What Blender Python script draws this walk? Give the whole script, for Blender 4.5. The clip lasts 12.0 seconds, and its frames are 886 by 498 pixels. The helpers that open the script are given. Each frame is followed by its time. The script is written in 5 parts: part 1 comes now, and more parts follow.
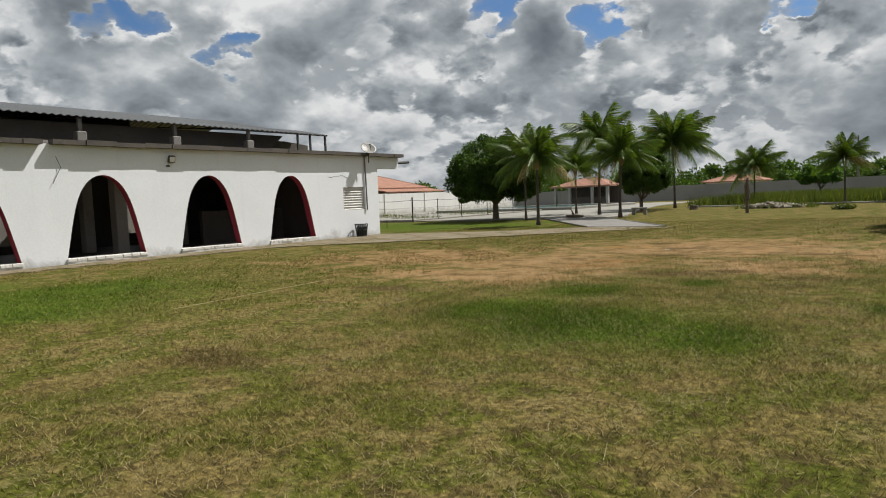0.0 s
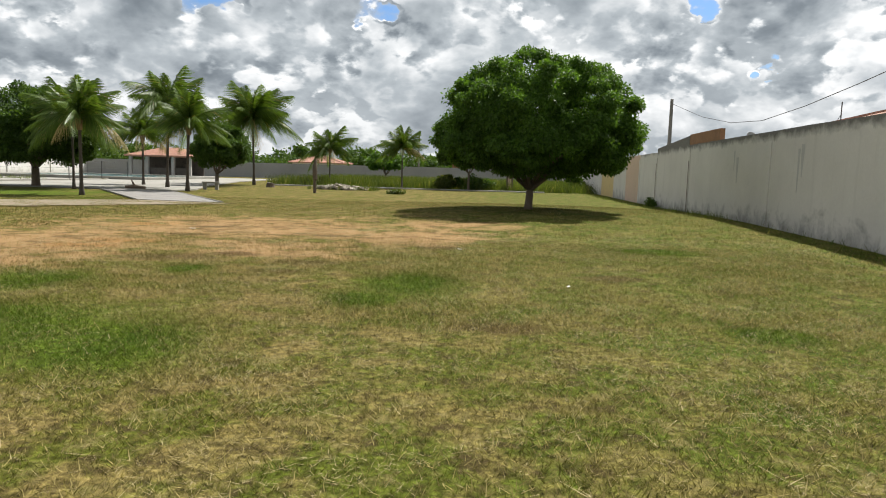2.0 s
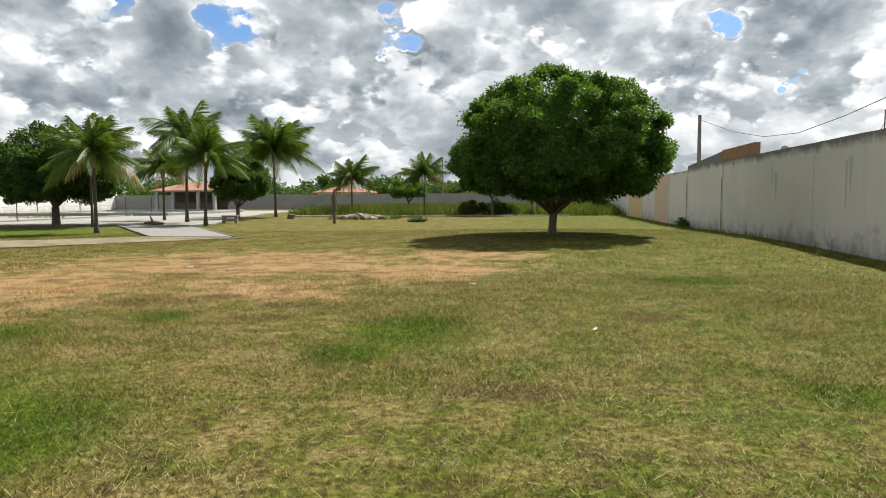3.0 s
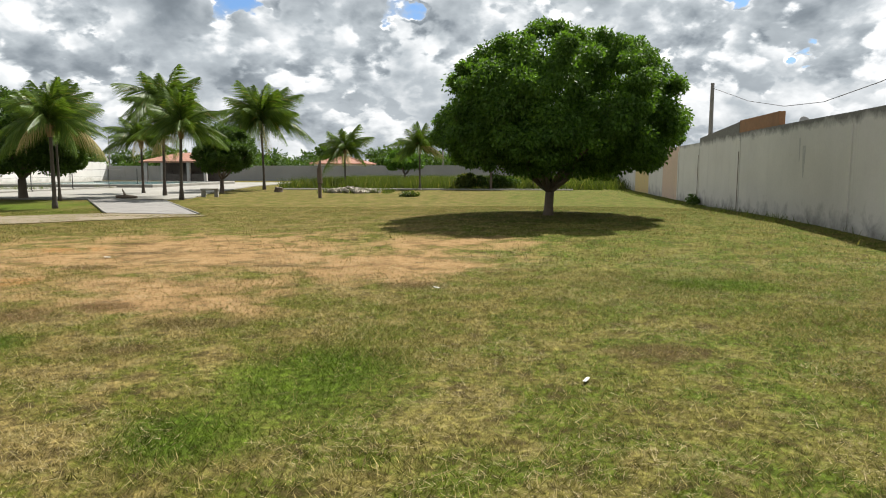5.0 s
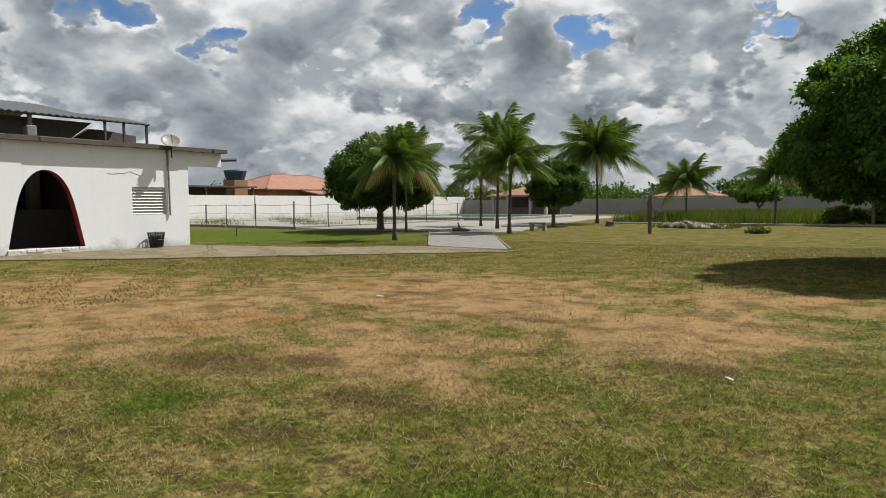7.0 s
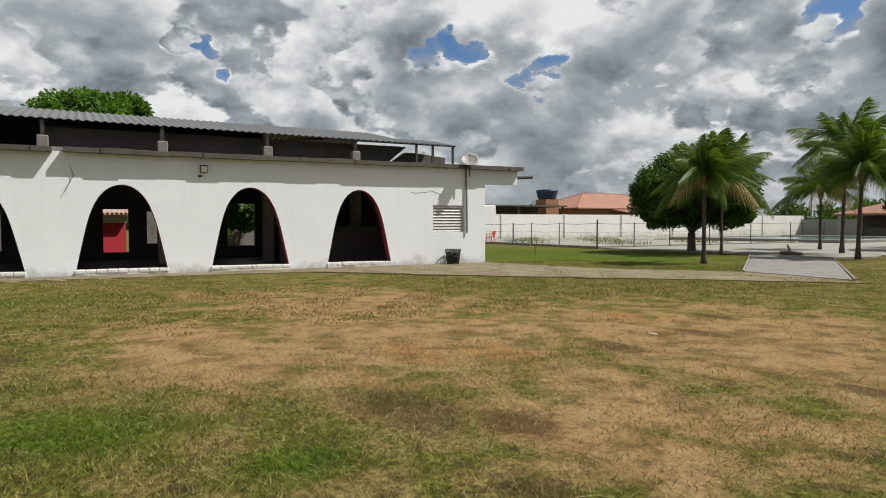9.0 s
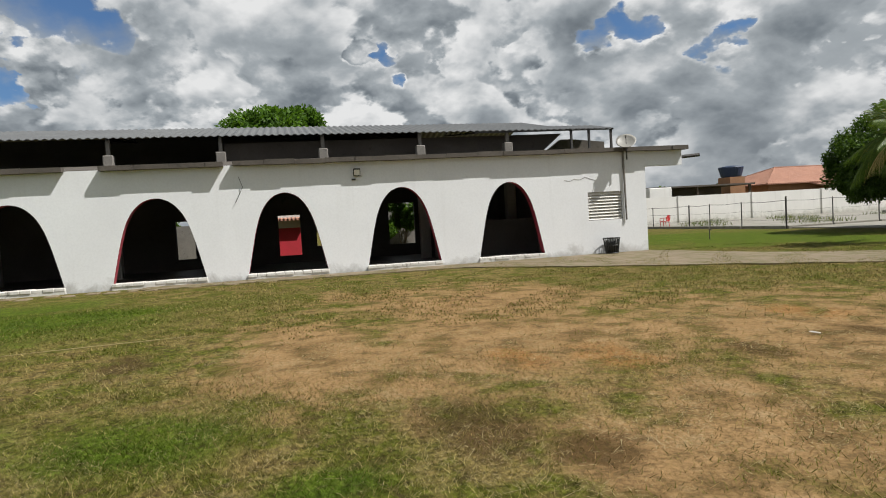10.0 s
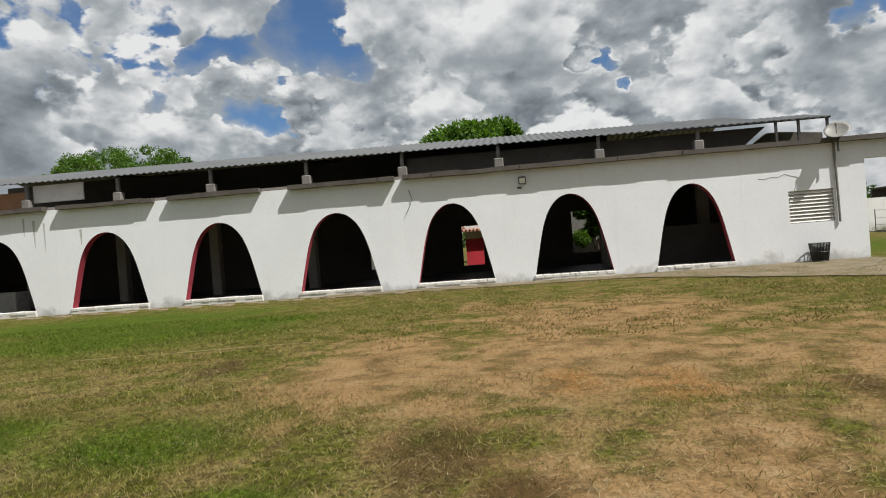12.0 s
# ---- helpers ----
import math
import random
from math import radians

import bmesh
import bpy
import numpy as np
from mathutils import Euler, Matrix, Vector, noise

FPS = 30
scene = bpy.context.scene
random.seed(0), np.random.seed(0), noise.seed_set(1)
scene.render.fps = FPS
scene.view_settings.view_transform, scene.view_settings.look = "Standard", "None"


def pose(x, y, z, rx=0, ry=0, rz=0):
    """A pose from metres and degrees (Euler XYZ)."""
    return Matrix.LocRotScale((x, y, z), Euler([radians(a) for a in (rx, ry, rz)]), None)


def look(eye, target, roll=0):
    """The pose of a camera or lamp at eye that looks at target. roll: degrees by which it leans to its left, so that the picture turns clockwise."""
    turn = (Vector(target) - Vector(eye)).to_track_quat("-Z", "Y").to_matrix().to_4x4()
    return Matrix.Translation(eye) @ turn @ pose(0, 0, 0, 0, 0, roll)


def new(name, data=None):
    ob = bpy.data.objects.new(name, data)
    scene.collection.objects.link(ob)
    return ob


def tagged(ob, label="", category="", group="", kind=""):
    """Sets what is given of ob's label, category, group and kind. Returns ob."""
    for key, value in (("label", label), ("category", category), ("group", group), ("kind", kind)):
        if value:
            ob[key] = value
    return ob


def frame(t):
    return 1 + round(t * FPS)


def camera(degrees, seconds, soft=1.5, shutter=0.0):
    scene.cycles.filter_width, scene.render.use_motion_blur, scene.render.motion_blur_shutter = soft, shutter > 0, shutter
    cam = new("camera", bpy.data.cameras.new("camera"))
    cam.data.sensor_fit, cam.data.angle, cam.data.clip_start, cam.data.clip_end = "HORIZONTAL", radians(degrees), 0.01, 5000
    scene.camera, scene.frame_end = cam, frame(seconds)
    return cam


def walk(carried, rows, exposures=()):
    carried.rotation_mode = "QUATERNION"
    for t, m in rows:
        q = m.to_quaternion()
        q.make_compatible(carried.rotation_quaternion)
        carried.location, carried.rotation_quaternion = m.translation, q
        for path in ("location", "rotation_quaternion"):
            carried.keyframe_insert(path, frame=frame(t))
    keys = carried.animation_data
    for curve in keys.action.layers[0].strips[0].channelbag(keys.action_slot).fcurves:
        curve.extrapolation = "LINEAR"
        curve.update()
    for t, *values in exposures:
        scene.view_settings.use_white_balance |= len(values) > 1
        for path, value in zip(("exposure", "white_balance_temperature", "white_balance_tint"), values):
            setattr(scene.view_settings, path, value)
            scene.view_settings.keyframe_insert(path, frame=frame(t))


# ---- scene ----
cam = camera(66.8, 12.0, soft=1.0)
PATH = [
    (0, (0.463, 0.191, 1.375), (-0.742, 1.781, 1.23), -2.5),
    (0.5, (0.668, 0.577, 1.299), (-0.157, 2.383, 1.06), -0.6),
    (1, (0.908, 1.098, 1.295), (0.331, 3.004, 1.11), 1.8),
    (1.5, (1.136, 1.534, 1.301), (0.69, 3.48, 1.171), 1.1),
    (2, (1.343, 2.022, 1.291), (1.214, 4.005, 1.066), 1.6),
    (2.5, (1.467, 2.589, 1.316), (1.242, 4.567, 1.121), -0.2),
    (2.7, (1.489, 2.794, 1.3), (1.279, 4.778, 1.152), -0.2),
    (4.3, (1.706, 4.607, 1.417), (1.45, 6.584, 1.249), -1.1),
    (4.5, (1.742, 4.802, 1.401), (1.501, 6.78, 1.238), -0.9),
    (5, (1.848, 5.362, 1.408), (1.623, 7.335, 1.174), -0.0),
    (5.5, (1.92, 5.893, 1.408), (1.597, 7.849, 1.145), -1.6),
    (6, (1.967, 6.42, 1.413), (1.333, 8.313, 1.302), 1.0),
    (6.5, (2.033, 6.984, 1.41), (1.089, 8.743, 1.302), 1.1),
    (7, (2.088, 7.476, 1.435), (0.93, 9.101, 1.301), -0.4),
    (7.5, (1.969, 7.967, 1.419), (0.489, 9.309, 1.322), 1.6),
    (9.3, (1.353, 9.343, 1.374), (-0.485, 10.128, 1.309), -1.5),
    (9.5, (1.33, 9.532, 1.38), (-0.563, 10.176, 1.322), -2.3),
    (10, (1.197, 10.029, 1.392), (-0.751, 10.477, 1.311), -3.4),
    (10.5, (1.177, 10.521, 1.371), (-0.809, 10.74, 1.273), -2.3),
    (11, (1.127, 10.875, 1.321), (-0.871, 10.801, 1.282), -1.6),
    (11.5, (0.967, 11.343, 1.283), (-1.004, 11.002, 1.265), -3.2),
    (12, (0.924, 11.756, 1.273), (-1.066, 11.551, 1.264), -4.4),
]

EXPOSURES = [(0.0, 0.22), (0.5, 0.48), (1.0, 0.72), (1.5, 0.78), (2.0, 0.8), (2.7, 0.85), (4.3, 0.88), (5.0, 0.9), (5.5, 0.95), (6.0, 0.7), (6.5, 0.46), (7.5, 0.32), (9.3, 0.27), (12.0, 0.25)]
walk(cam, [(t, look(eye, target, roll)) for t, eye, target, roll in PATH], exposures=EXPOSURES)

# ---- light: noon sun high ahead, broken cumulus ----
TO_SUN = Vector((0.36, 0.63, 1.0)).normalized()
sun = new("sun", bpy.data.lights.new("sun", "SUN"))
sun.data.energy, sun.data.angle, sun.data.color = 5.0, radians(0.55), (1.0, 0.97, 0.92)
sun.matrix_world = look(TO_SUN * 100, (0, 0, 0))


def ramp(nt, value, stops, interpolation="LINEAR"):
    r = nt.nodes.new("ShaderNodeValToRGB")
    r.color_ramp.interpolation = interpolation
    while len(r.color_ramp.elements) < len(stops):
        r.color_ramp.elements.new(0.5)
    for e, (p, c) in zip(r.color_ramp.elements, stops):
        e.position = p
        e.color = (c, c, c, 1) if isinstance(c, (int, float)) else (*c, 1)
    nt.links.new(value, r.inputs[0])
    return r.outputs[0]


def vmath(nt, op, a, b=None, scale=None):
    n = nt.nodes.new("ShaderNodeVectorMath")
    n.operation = op
    for sock, v in zip(n.inputs, (a, b)):
        if v is None:
            continue
        if isinstance(v, tuple):
            sock.default_value = v
        else:
            nt.links.new(v, sock)
    if scale is not None:
        n.inputs["Scale"].default_value = scale
    return n.outputs["Value"] if op in ("LENGTH", "DOT_PRODUCT", "DISTANCE") else n.outputs[0]


def smath(nt, op, a, b=0.0, clamp=False):
    n = nt.nodes.new("ShaderNodeMath")
    n.operation, n.use_clamp = op, clamp
    for sock, v in zip(n.inputs, (a, b)):
        if isinstance(v, (int, float)):
            sock.default_value = v
        else:
            nt.links.new(v, sock)
    return n.outputs[0]


def noise_of(nt, vector, scale, detail=4.0, rough=0.55, distort=0.0):
    n = nt.nodes.new("ShaderNodeTexNoise")
    n.inputs["Scale"].default_value, n.inputs["Detail"].default_value = scale, detail
    n.inputs["Roughness"].default_value, n.inputs["Distortion"].default_value = rough, distort
    if vector is not None:
        nt.links.new(vector, n.inputs["Vector"])
    return n.outputs[0]


def blend(nt, fac, a, b, mode="MIX"):
    n = nt.nodes.new("ShaderNodeMix")
    n.data_type, n.blend_type = "RGBA", mode
    for sock, v in ((n.inputs[0], fac), (n.inputs[6], a), (n.inputs[7], b)):
        if isinstance(v, (int, float)):
            sock.default_value = v
        elif isinstance(v, tuple):
            sock.default_value = (*v, 1) if len(v) == 3 else v
        else:
            nt.links.new(v, sock)
    return n.outputs[2]


def noise_colour(nt, vector, scale, detail):
    n = nt.nodes.new("ShaderNodeTexNoise")
    n.inputs["Scale"].default_value, n.inputs["Detail"].default_value = scale, detail
    nt.links.new(vector, n.inputs["Vector"])
    return n.outputs[1]


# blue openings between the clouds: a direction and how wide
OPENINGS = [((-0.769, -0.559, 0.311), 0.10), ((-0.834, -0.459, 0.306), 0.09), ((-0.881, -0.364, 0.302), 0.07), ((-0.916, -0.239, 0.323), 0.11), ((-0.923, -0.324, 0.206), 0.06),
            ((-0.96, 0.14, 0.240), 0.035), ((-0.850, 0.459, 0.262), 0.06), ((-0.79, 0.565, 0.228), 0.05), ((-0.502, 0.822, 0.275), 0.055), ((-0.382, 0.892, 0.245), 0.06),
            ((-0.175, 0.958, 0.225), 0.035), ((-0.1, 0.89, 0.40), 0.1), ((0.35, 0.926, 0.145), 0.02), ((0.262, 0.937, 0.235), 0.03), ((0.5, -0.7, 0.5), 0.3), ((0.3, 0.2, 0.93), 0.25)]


def build_world():
    w = bpy.data.worlds.new("sky")
    scene.world = w
    w.use_nodes = True
    nt = w.node_tree
    nt.nodes.clear()
    out = nt.nodes.new("ShaderNodeOutputWorld")
    sky = nt.nodes.new("ShaderNodeTexSky")
    sky.sky_type, sky.sun_disc = "NISHITA", False
    sky.sun_elevation = math.asin(TO_SUN.z)
    sky.sun_rotation = math.atan2(TO_SUN.x, TO_SUN.y)
    blue = nt.nodes.new("ShaderNodeBackground")
    tinted = blend(nt, 1.0, sky.outputs[0], (0.62, 0.85, 1.12), "MULTIPLY")
    nt.links.new(tinted, blue.inputs[0])
    blue.inputs[1].default_value = 0.066
    tc = nt.nodes.new("ShaderNodeTexCoord")
    d = tc.outputs["Generated"]
    sep = nt.nodes.new("ShaderNodeSeparateXYZ")
    nt.links.new(d, sep.inputs[0])
    up = smath(nt, "MAXIMUM", sep.outputs[2], 0.0)
    # the clouds lie on a high sheet, so they crowd and flatten towards the horizon
    flat = nt.nodes.new("ShaderNodeCombineXYZ")
    for k in range(3):
        nt.links.new(sep.outputs[k] if k < 2 else up, flat.inputs[k])
    far = nt.nodes.new("ShaderNodeVectorMath")
    far.operation = "SCALE"
    nt.links.new(flat.outputs[0], far.inputs[0])
    nt.links.new(smath(nt, "DIVIDE", 1.0, smath(nt, "ADD", up, 0.62)), far.inputs["Scale"])
    q = far.outputs[0]

    def heap(v, scale):
        soft = noise_of(nt, v, scale, 7.0, 0.54, 0.15)
        bent = vmath(nt, "ADD", v, vmath(nt, "SCALE", noise_colour(nt, v, scale * 2.6, 4.0), scale=0.28 / scale))
        cells = nt.nodes.new("ShaderNodeTexVoronoi")
        cells.feature, cells.normalize = "SMOOTH_F1", True
        cells.inputs["Scale"].default_value, cells.inputs["Detail"].default_value = scale * 2.3, 3.0
        cells.inputs["Roughness"].default_value, cells.inputs["Smoothness"].default_value = 0.5, 0.3
        nt.links.new(bent, cells.inputs["Vector"])
        puff = smath(nt, "SUBTRACT", 1.0, cells.outputs["Distance"])
        return smath(nt, "ADD", smath(nt, "MULTIPLY", soft, 0.68), smath(nt, "MULTIPLY", puff, 0.37))

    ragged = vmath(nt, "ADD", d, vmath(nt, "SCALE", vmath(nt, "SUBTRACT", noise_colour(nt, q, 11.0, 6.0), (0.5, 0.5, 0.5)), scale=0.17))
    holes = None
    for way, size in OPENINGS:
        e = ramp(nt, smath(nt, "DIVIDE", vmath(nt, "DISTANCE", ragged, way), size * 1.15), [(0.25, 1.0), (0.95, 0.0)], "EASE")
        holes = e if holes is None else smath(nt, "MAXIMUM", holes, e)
    # a pale veil behind three banks of cumulus, each white-rimmed and grey-bellied
    veil = noise_of(nt, q, 4.0, 6.0, 0.55)
    shade = ramp(nt, veil, [(0.3, 0.36), (0.7, 0.78)])
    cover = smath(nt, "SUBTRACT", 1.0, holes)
    for shift, scale, edge in (((1.3, 0.2, 5.1), 7.4, 0.545), ((0.0, 3.1, 0.7), 5.0, 0.55), ((4.2, 1.1, 2.3), 3.4, 0.565)):
        v = vmath(nt, "ADD", q, shift)
        body = heap(v, scale)
        above = heap(vmath(nt, "ADD", vmath(nt, "SCALE", q, scale=1.0 - 0.20 / scale), shift), scale)
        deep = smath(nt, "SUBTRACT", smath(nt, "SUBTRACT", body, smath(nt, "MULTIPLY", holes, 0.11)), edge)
        mask = ramp(nt, smath(nt, "MULTIPLY", deep, 8.0), [(0.0, 0.0), (0.30, 1.0)], "EASE")
        core = ramp(nt, smath(nt, "MULTIPLY", deep, 7.0), [(0.0, 0.84), (0.4, 0.62), (1.0, 0.36)])
        lit = smath(nt, "ADD", core, smath(nt, "MULTIPLY", smath(nt, "SUBTRACT", body, above), 3.6), True)
        m = nt.nodes.new("ShaderNodeMix")
        nt.links.new(mask, m.inputs[0])
        nt.links.new(shade, m.inputs[2])
        nt.links.new(lit, m.inputs[3])
        shade = m.outputs[0]
        cover = smath(nt, "MAXIMUM", cover, mask)
    col = ramp(nt, shade, [(0.0, (0.19, 0.225, 0.26)), (0.30, (0.34, 0.39, 0.435)), (0.60, (0.66, 0.72, 0.765)), (0.92, (1.44, 1.45, 1.45))])
    haze = ramp(nt, up, [(0.0, 1.0), (0.16, 0.0)])
    col = blend(nt, smath(nt, "MULTIPLY", haze, 0.45), col, (0.50, 0.545, 0.585))
    cloud = nt.nodes.new("ShaderNodeBackground")
    nt.links.new(col, cloud.inputs[0])
    cloud.inputs[1].default_value = 0.455
    mix = nt.nodes.new("ShaderNodeMixShader")
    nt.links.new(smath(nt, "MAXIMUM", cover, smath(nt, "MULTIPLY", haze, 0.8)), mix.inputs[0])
    nt.links.new(blue.outputs[0], mix.inputs[1])
    nt.links.new(cloud.outputs[0], mix.inputs[2])
    nt.links.new(mix.outputs[0], out.inputs[0])


build_world()


# ---- materials ----
def material(name):
    m = bpy.data.materials.new(name)
    m.use_nodes = True
    nt = m.node_tree
    return m, nt, nt.nodes["Principled BSDF"]


def bumped(nt, bsdf, height, strength, distance=0.02):
    b = nt.nodes.new("ShaderNodeBump")
    b.inputs["Strength"].default_value, b.inputs["Distance"].default_value = strength, distance
    nt.links.new(height, b.inputs["Height"])
    nt.links.new(b.outputs[0], bsdf.inputs["Normal"])


def coords(nt, kind="Object"):
    return nt.nodes.new("ShaderNodeTexCoord").outputs[kind]


def surface(name, a, b, c=None, coarse=0.7, fine=14.0, amount=0.5, stain=0.62, rough=0.85, metal=0.0, bump=0.3, streak=False):
    """Two tones at two scales, with stains of a third."""
    m, nt, bsdf = material(name)
    co = coords(nt)
    f = noise_of(nt, co, fine, 6.0, 0.65)
    g = noise_of(nt, co, coarse, 5.0, 0.6, 0.4)
    col = blend(nt, ramp(nt, g, [(0.35, 0.0), (0.68, 1.0)]), a, b)
    col = blend(nt, smath(nt, "MULTIPLY", ramp(nt, f, [(0.35, 1.0), (0.65, 0.0)]), amount), col, tuple(v * 0.62 for v in a))
    if c:
        st = co
        if streak:
            mp = nt.nodes.new("ShaderNodeMapping")
            mp.inputs["Scale"].default_value = (1.6, 1.6, 0.12)
            nt.links.new(co, mp.inputs[0])
            st = mp.outputs[0]
        s = noise_of(nt, st, coarse * 2.2, 7.0, 0.68, 0.3)
        col = blend(nt, ramp(nt, s, [(stain, 0.0), (stain + 0.13, 0.85)]), col, c)
    nt.links.new(col, bsdf.inputs["Base Color"])
    bsdf.inputs["Roughness"].default_value, bsdf.inputs["Metallic"].default_value = rough, metal
    if bump:
        bumped(nt, bsdf, f, bump)
    return m


def footed(name, a, b, grime, foot, fine=16.0, streaks=0.6, top=None):
    """Painted plaster with splash dirt and peeling by the foot and runs of mould from the top edge."""
    m, nt, bsdf = material(name)
    co = coords(nt)
    f = noise_of(nt, co, fine, 6.0, 0.65)
    g = noise_of(nt, co, 0.5, 5.0, 0.6, 0.3)
    col = blend(nt, ramp(nt, g, [(0.3, 0.0), (0.7, 1.0)]), a, b)
    sep = nt.nodes.new("ShaderNodeSeparateXYZ")
    nt.links.new(co, sep.inputs[0])
    blot = noise_of(nt, co, 1.7, 8.0, 0.68, 0.4)
    low = ramp(nt, smath(nt, "DIVIDE", sep.outputs[2], foot), [(0.0, 0.38), (1.0, 0.0)])
    spot = ramp(nt, smath(nt, "ADD", blot, low), [(0.66, 0.0), (0.86, 0.55), (1.0, 0.85)])
    col = blend(nt, spot, col, grime)
    mp = nt.nodes.new("ShaderNodeMapping")
    mp.inputs["Scale"].default_value = (2.0, 2.0, 0.10)
    nt.links.new(co, mp.inputs[0])
    run = noise_of(nt, mp.outputs[0], 1.5, 6.0, 0.65)
    col = blend(nt, smath(nt, "MULTIPLY", ramp(nt, run, [(0.56, 0.0), (0.74, 1.0)]), streaks), col, grime)
    if top:
        high = ramp(nt, smath(nt, "ADD", smath(nt, "MULTIPLY", smath(nt, "SUBTRACT", sep.outputs[2], top), 1.6), blot), [(0.28, 0.0), (0.6, 0.85)])
        col = blend(nt, high, col, tuple(v * 0.45 for v in grime))
    col = blend(nt, smath(nt, "MULTIPLY", ramp(nt, f, [(0.3, 1.0), (0.6, 0.0)]), 0.22), col, tuple(v * 0.7 for v in a))
    nt.links.new(col, bsdf.inputs["Base Color"])
    bsdf.inputs["Roughness"].default_value = 0.9
    bumped(nt, bsdf, f, 0.12, 0.01)
    return m


def leafy(name, young, old, rough=0.45, through_light=0.35, dead=None):
    """Leaves: shade by leaf, some light through them."""
    m, nt, bsdf = material(name)
    geo = nt.nodes.new("ShaderNodeNewGeometry")
    col = ramp(nt, geo.outputs["Random Per Island"], [(0.0, old), (0.7, young), (1.0, tuple(v * 1.25 for v in young))])
    co = coords(nt)
    col = blend(nt, ramp(nt, noise_of(nt, co, 0.9, 3.0), [(0.35, 0.0), (0.7, 0.5)]), col, old)
    if dead:
        col = blend(nt, ramp(nt, geo.outputs["Random Per Island"], [(0.93, 0.0), (0.95, 0.8)], "CONSTANT"), col, dead)
    nt.links.new(col, bsdf.inputs["Base Color"])
    bsdf.inputs["Roughness"].default_value = rough
    bsdf.inputs["Specular IOR Level"].default_value = 0.2
    tr = nt.nodes.new("ShaderNodeBsdfTranslucent")
    nt.links.new(blend(nt, 1.0, col, (1.3, 1.35, 0.5), "MULTIPLY"), tr.inputs[0])
    mix = nt.nodes.new("ShaderNodeMixShader")
    mix.inputs[0].default_value = through_light
    nt.links.new(bsdf.outputs[0], mix.inputs[1])
    nt.links.new(tr.outputs[0], mix.inputs[2])
    nt.links.new(mix.outputs[0], nt.nodes["Material Output"].inputs[0])
    return m


def zone(nt, pos, spots, wobble):
    """How far a place lies inside any of the round patches (x, y, rx, ry)."""
    best = None
    for x, y, rx, ry in spots:
        q = vmath(nt, "MULTIPLY", vmath(nt, "SUBTRACT", pos, (x, y, 0.0)), (1 / rx, 1 / ry, 0.0))
        v = smath(nt, "SUBTRACT", 1.35, vmath(nt, "LENGTH", q))
        best = v if best is None else smath(nt, "MAXIMUM", best, v)
    return smath(nt, "ADD", best, wobble)


BARE = [(-4.2, 15.8, 4.4, 3.0), (-0.2, 15.0, 2.1, 1.9), (-6.2, 12.6, 3.4, 2.4), (-10.0, 13.0, 3.4, 2.6), (-6.8, 10.2, 3.0, 1.2), (-1.9, 11.9, 1.2, 0.6), (-2.6, 13.0, 2.0, 0.9), (0.2, 17.2, 1.6, 1.3)]
LUSH = [(-2.6, 6.6, 1.6, 1.3), (-1.4, 6.7, 0.8, 0.9), (-4.0, 7.0, 0.9, 0.9), (-3.7, 9.0, 0.7, 0.7), (0.5, 9.7, 0.6, 0.9), (3.75, 7.7, 0.4, 0.3), (0.1, 8.6, 0.4, 0.4),
        (-11.8, 4.5, 3.0, 4.0), (-14.5, 1.0, 3.0, 5.5), (-24.0, 28.5, 11.0, 5.5), (4.2, 13.6, 0.8, 0.5), (-2.4, 10.2, 0.35, 0.4)]
BURNT = [(-3.2, 11.2, 0.75, 0.42), (-2.4, 11.7, 0.4, 0.3), (-4.4, 15.8, 0.6, 0.22), (-4.3, 14.3, 0.5, 0.25), (-1.2, 11.1, 0.5, 0.25), (-5.4, 17.2, 0.6, 0.2), (-1.6, 14.6, 0.4, 0.15),
         (-1.2, 10.2, 0.5, 0.3), (0.6, 13.2, 0.6, 0.3), (-4.9, 3.8, 0.7, 0.35), (2.9, 10.6, 0.5, 0.35), (1.5, 7.6, 0.5, 0.3), (-6.8, 8.2, 0.9, 0.4)]


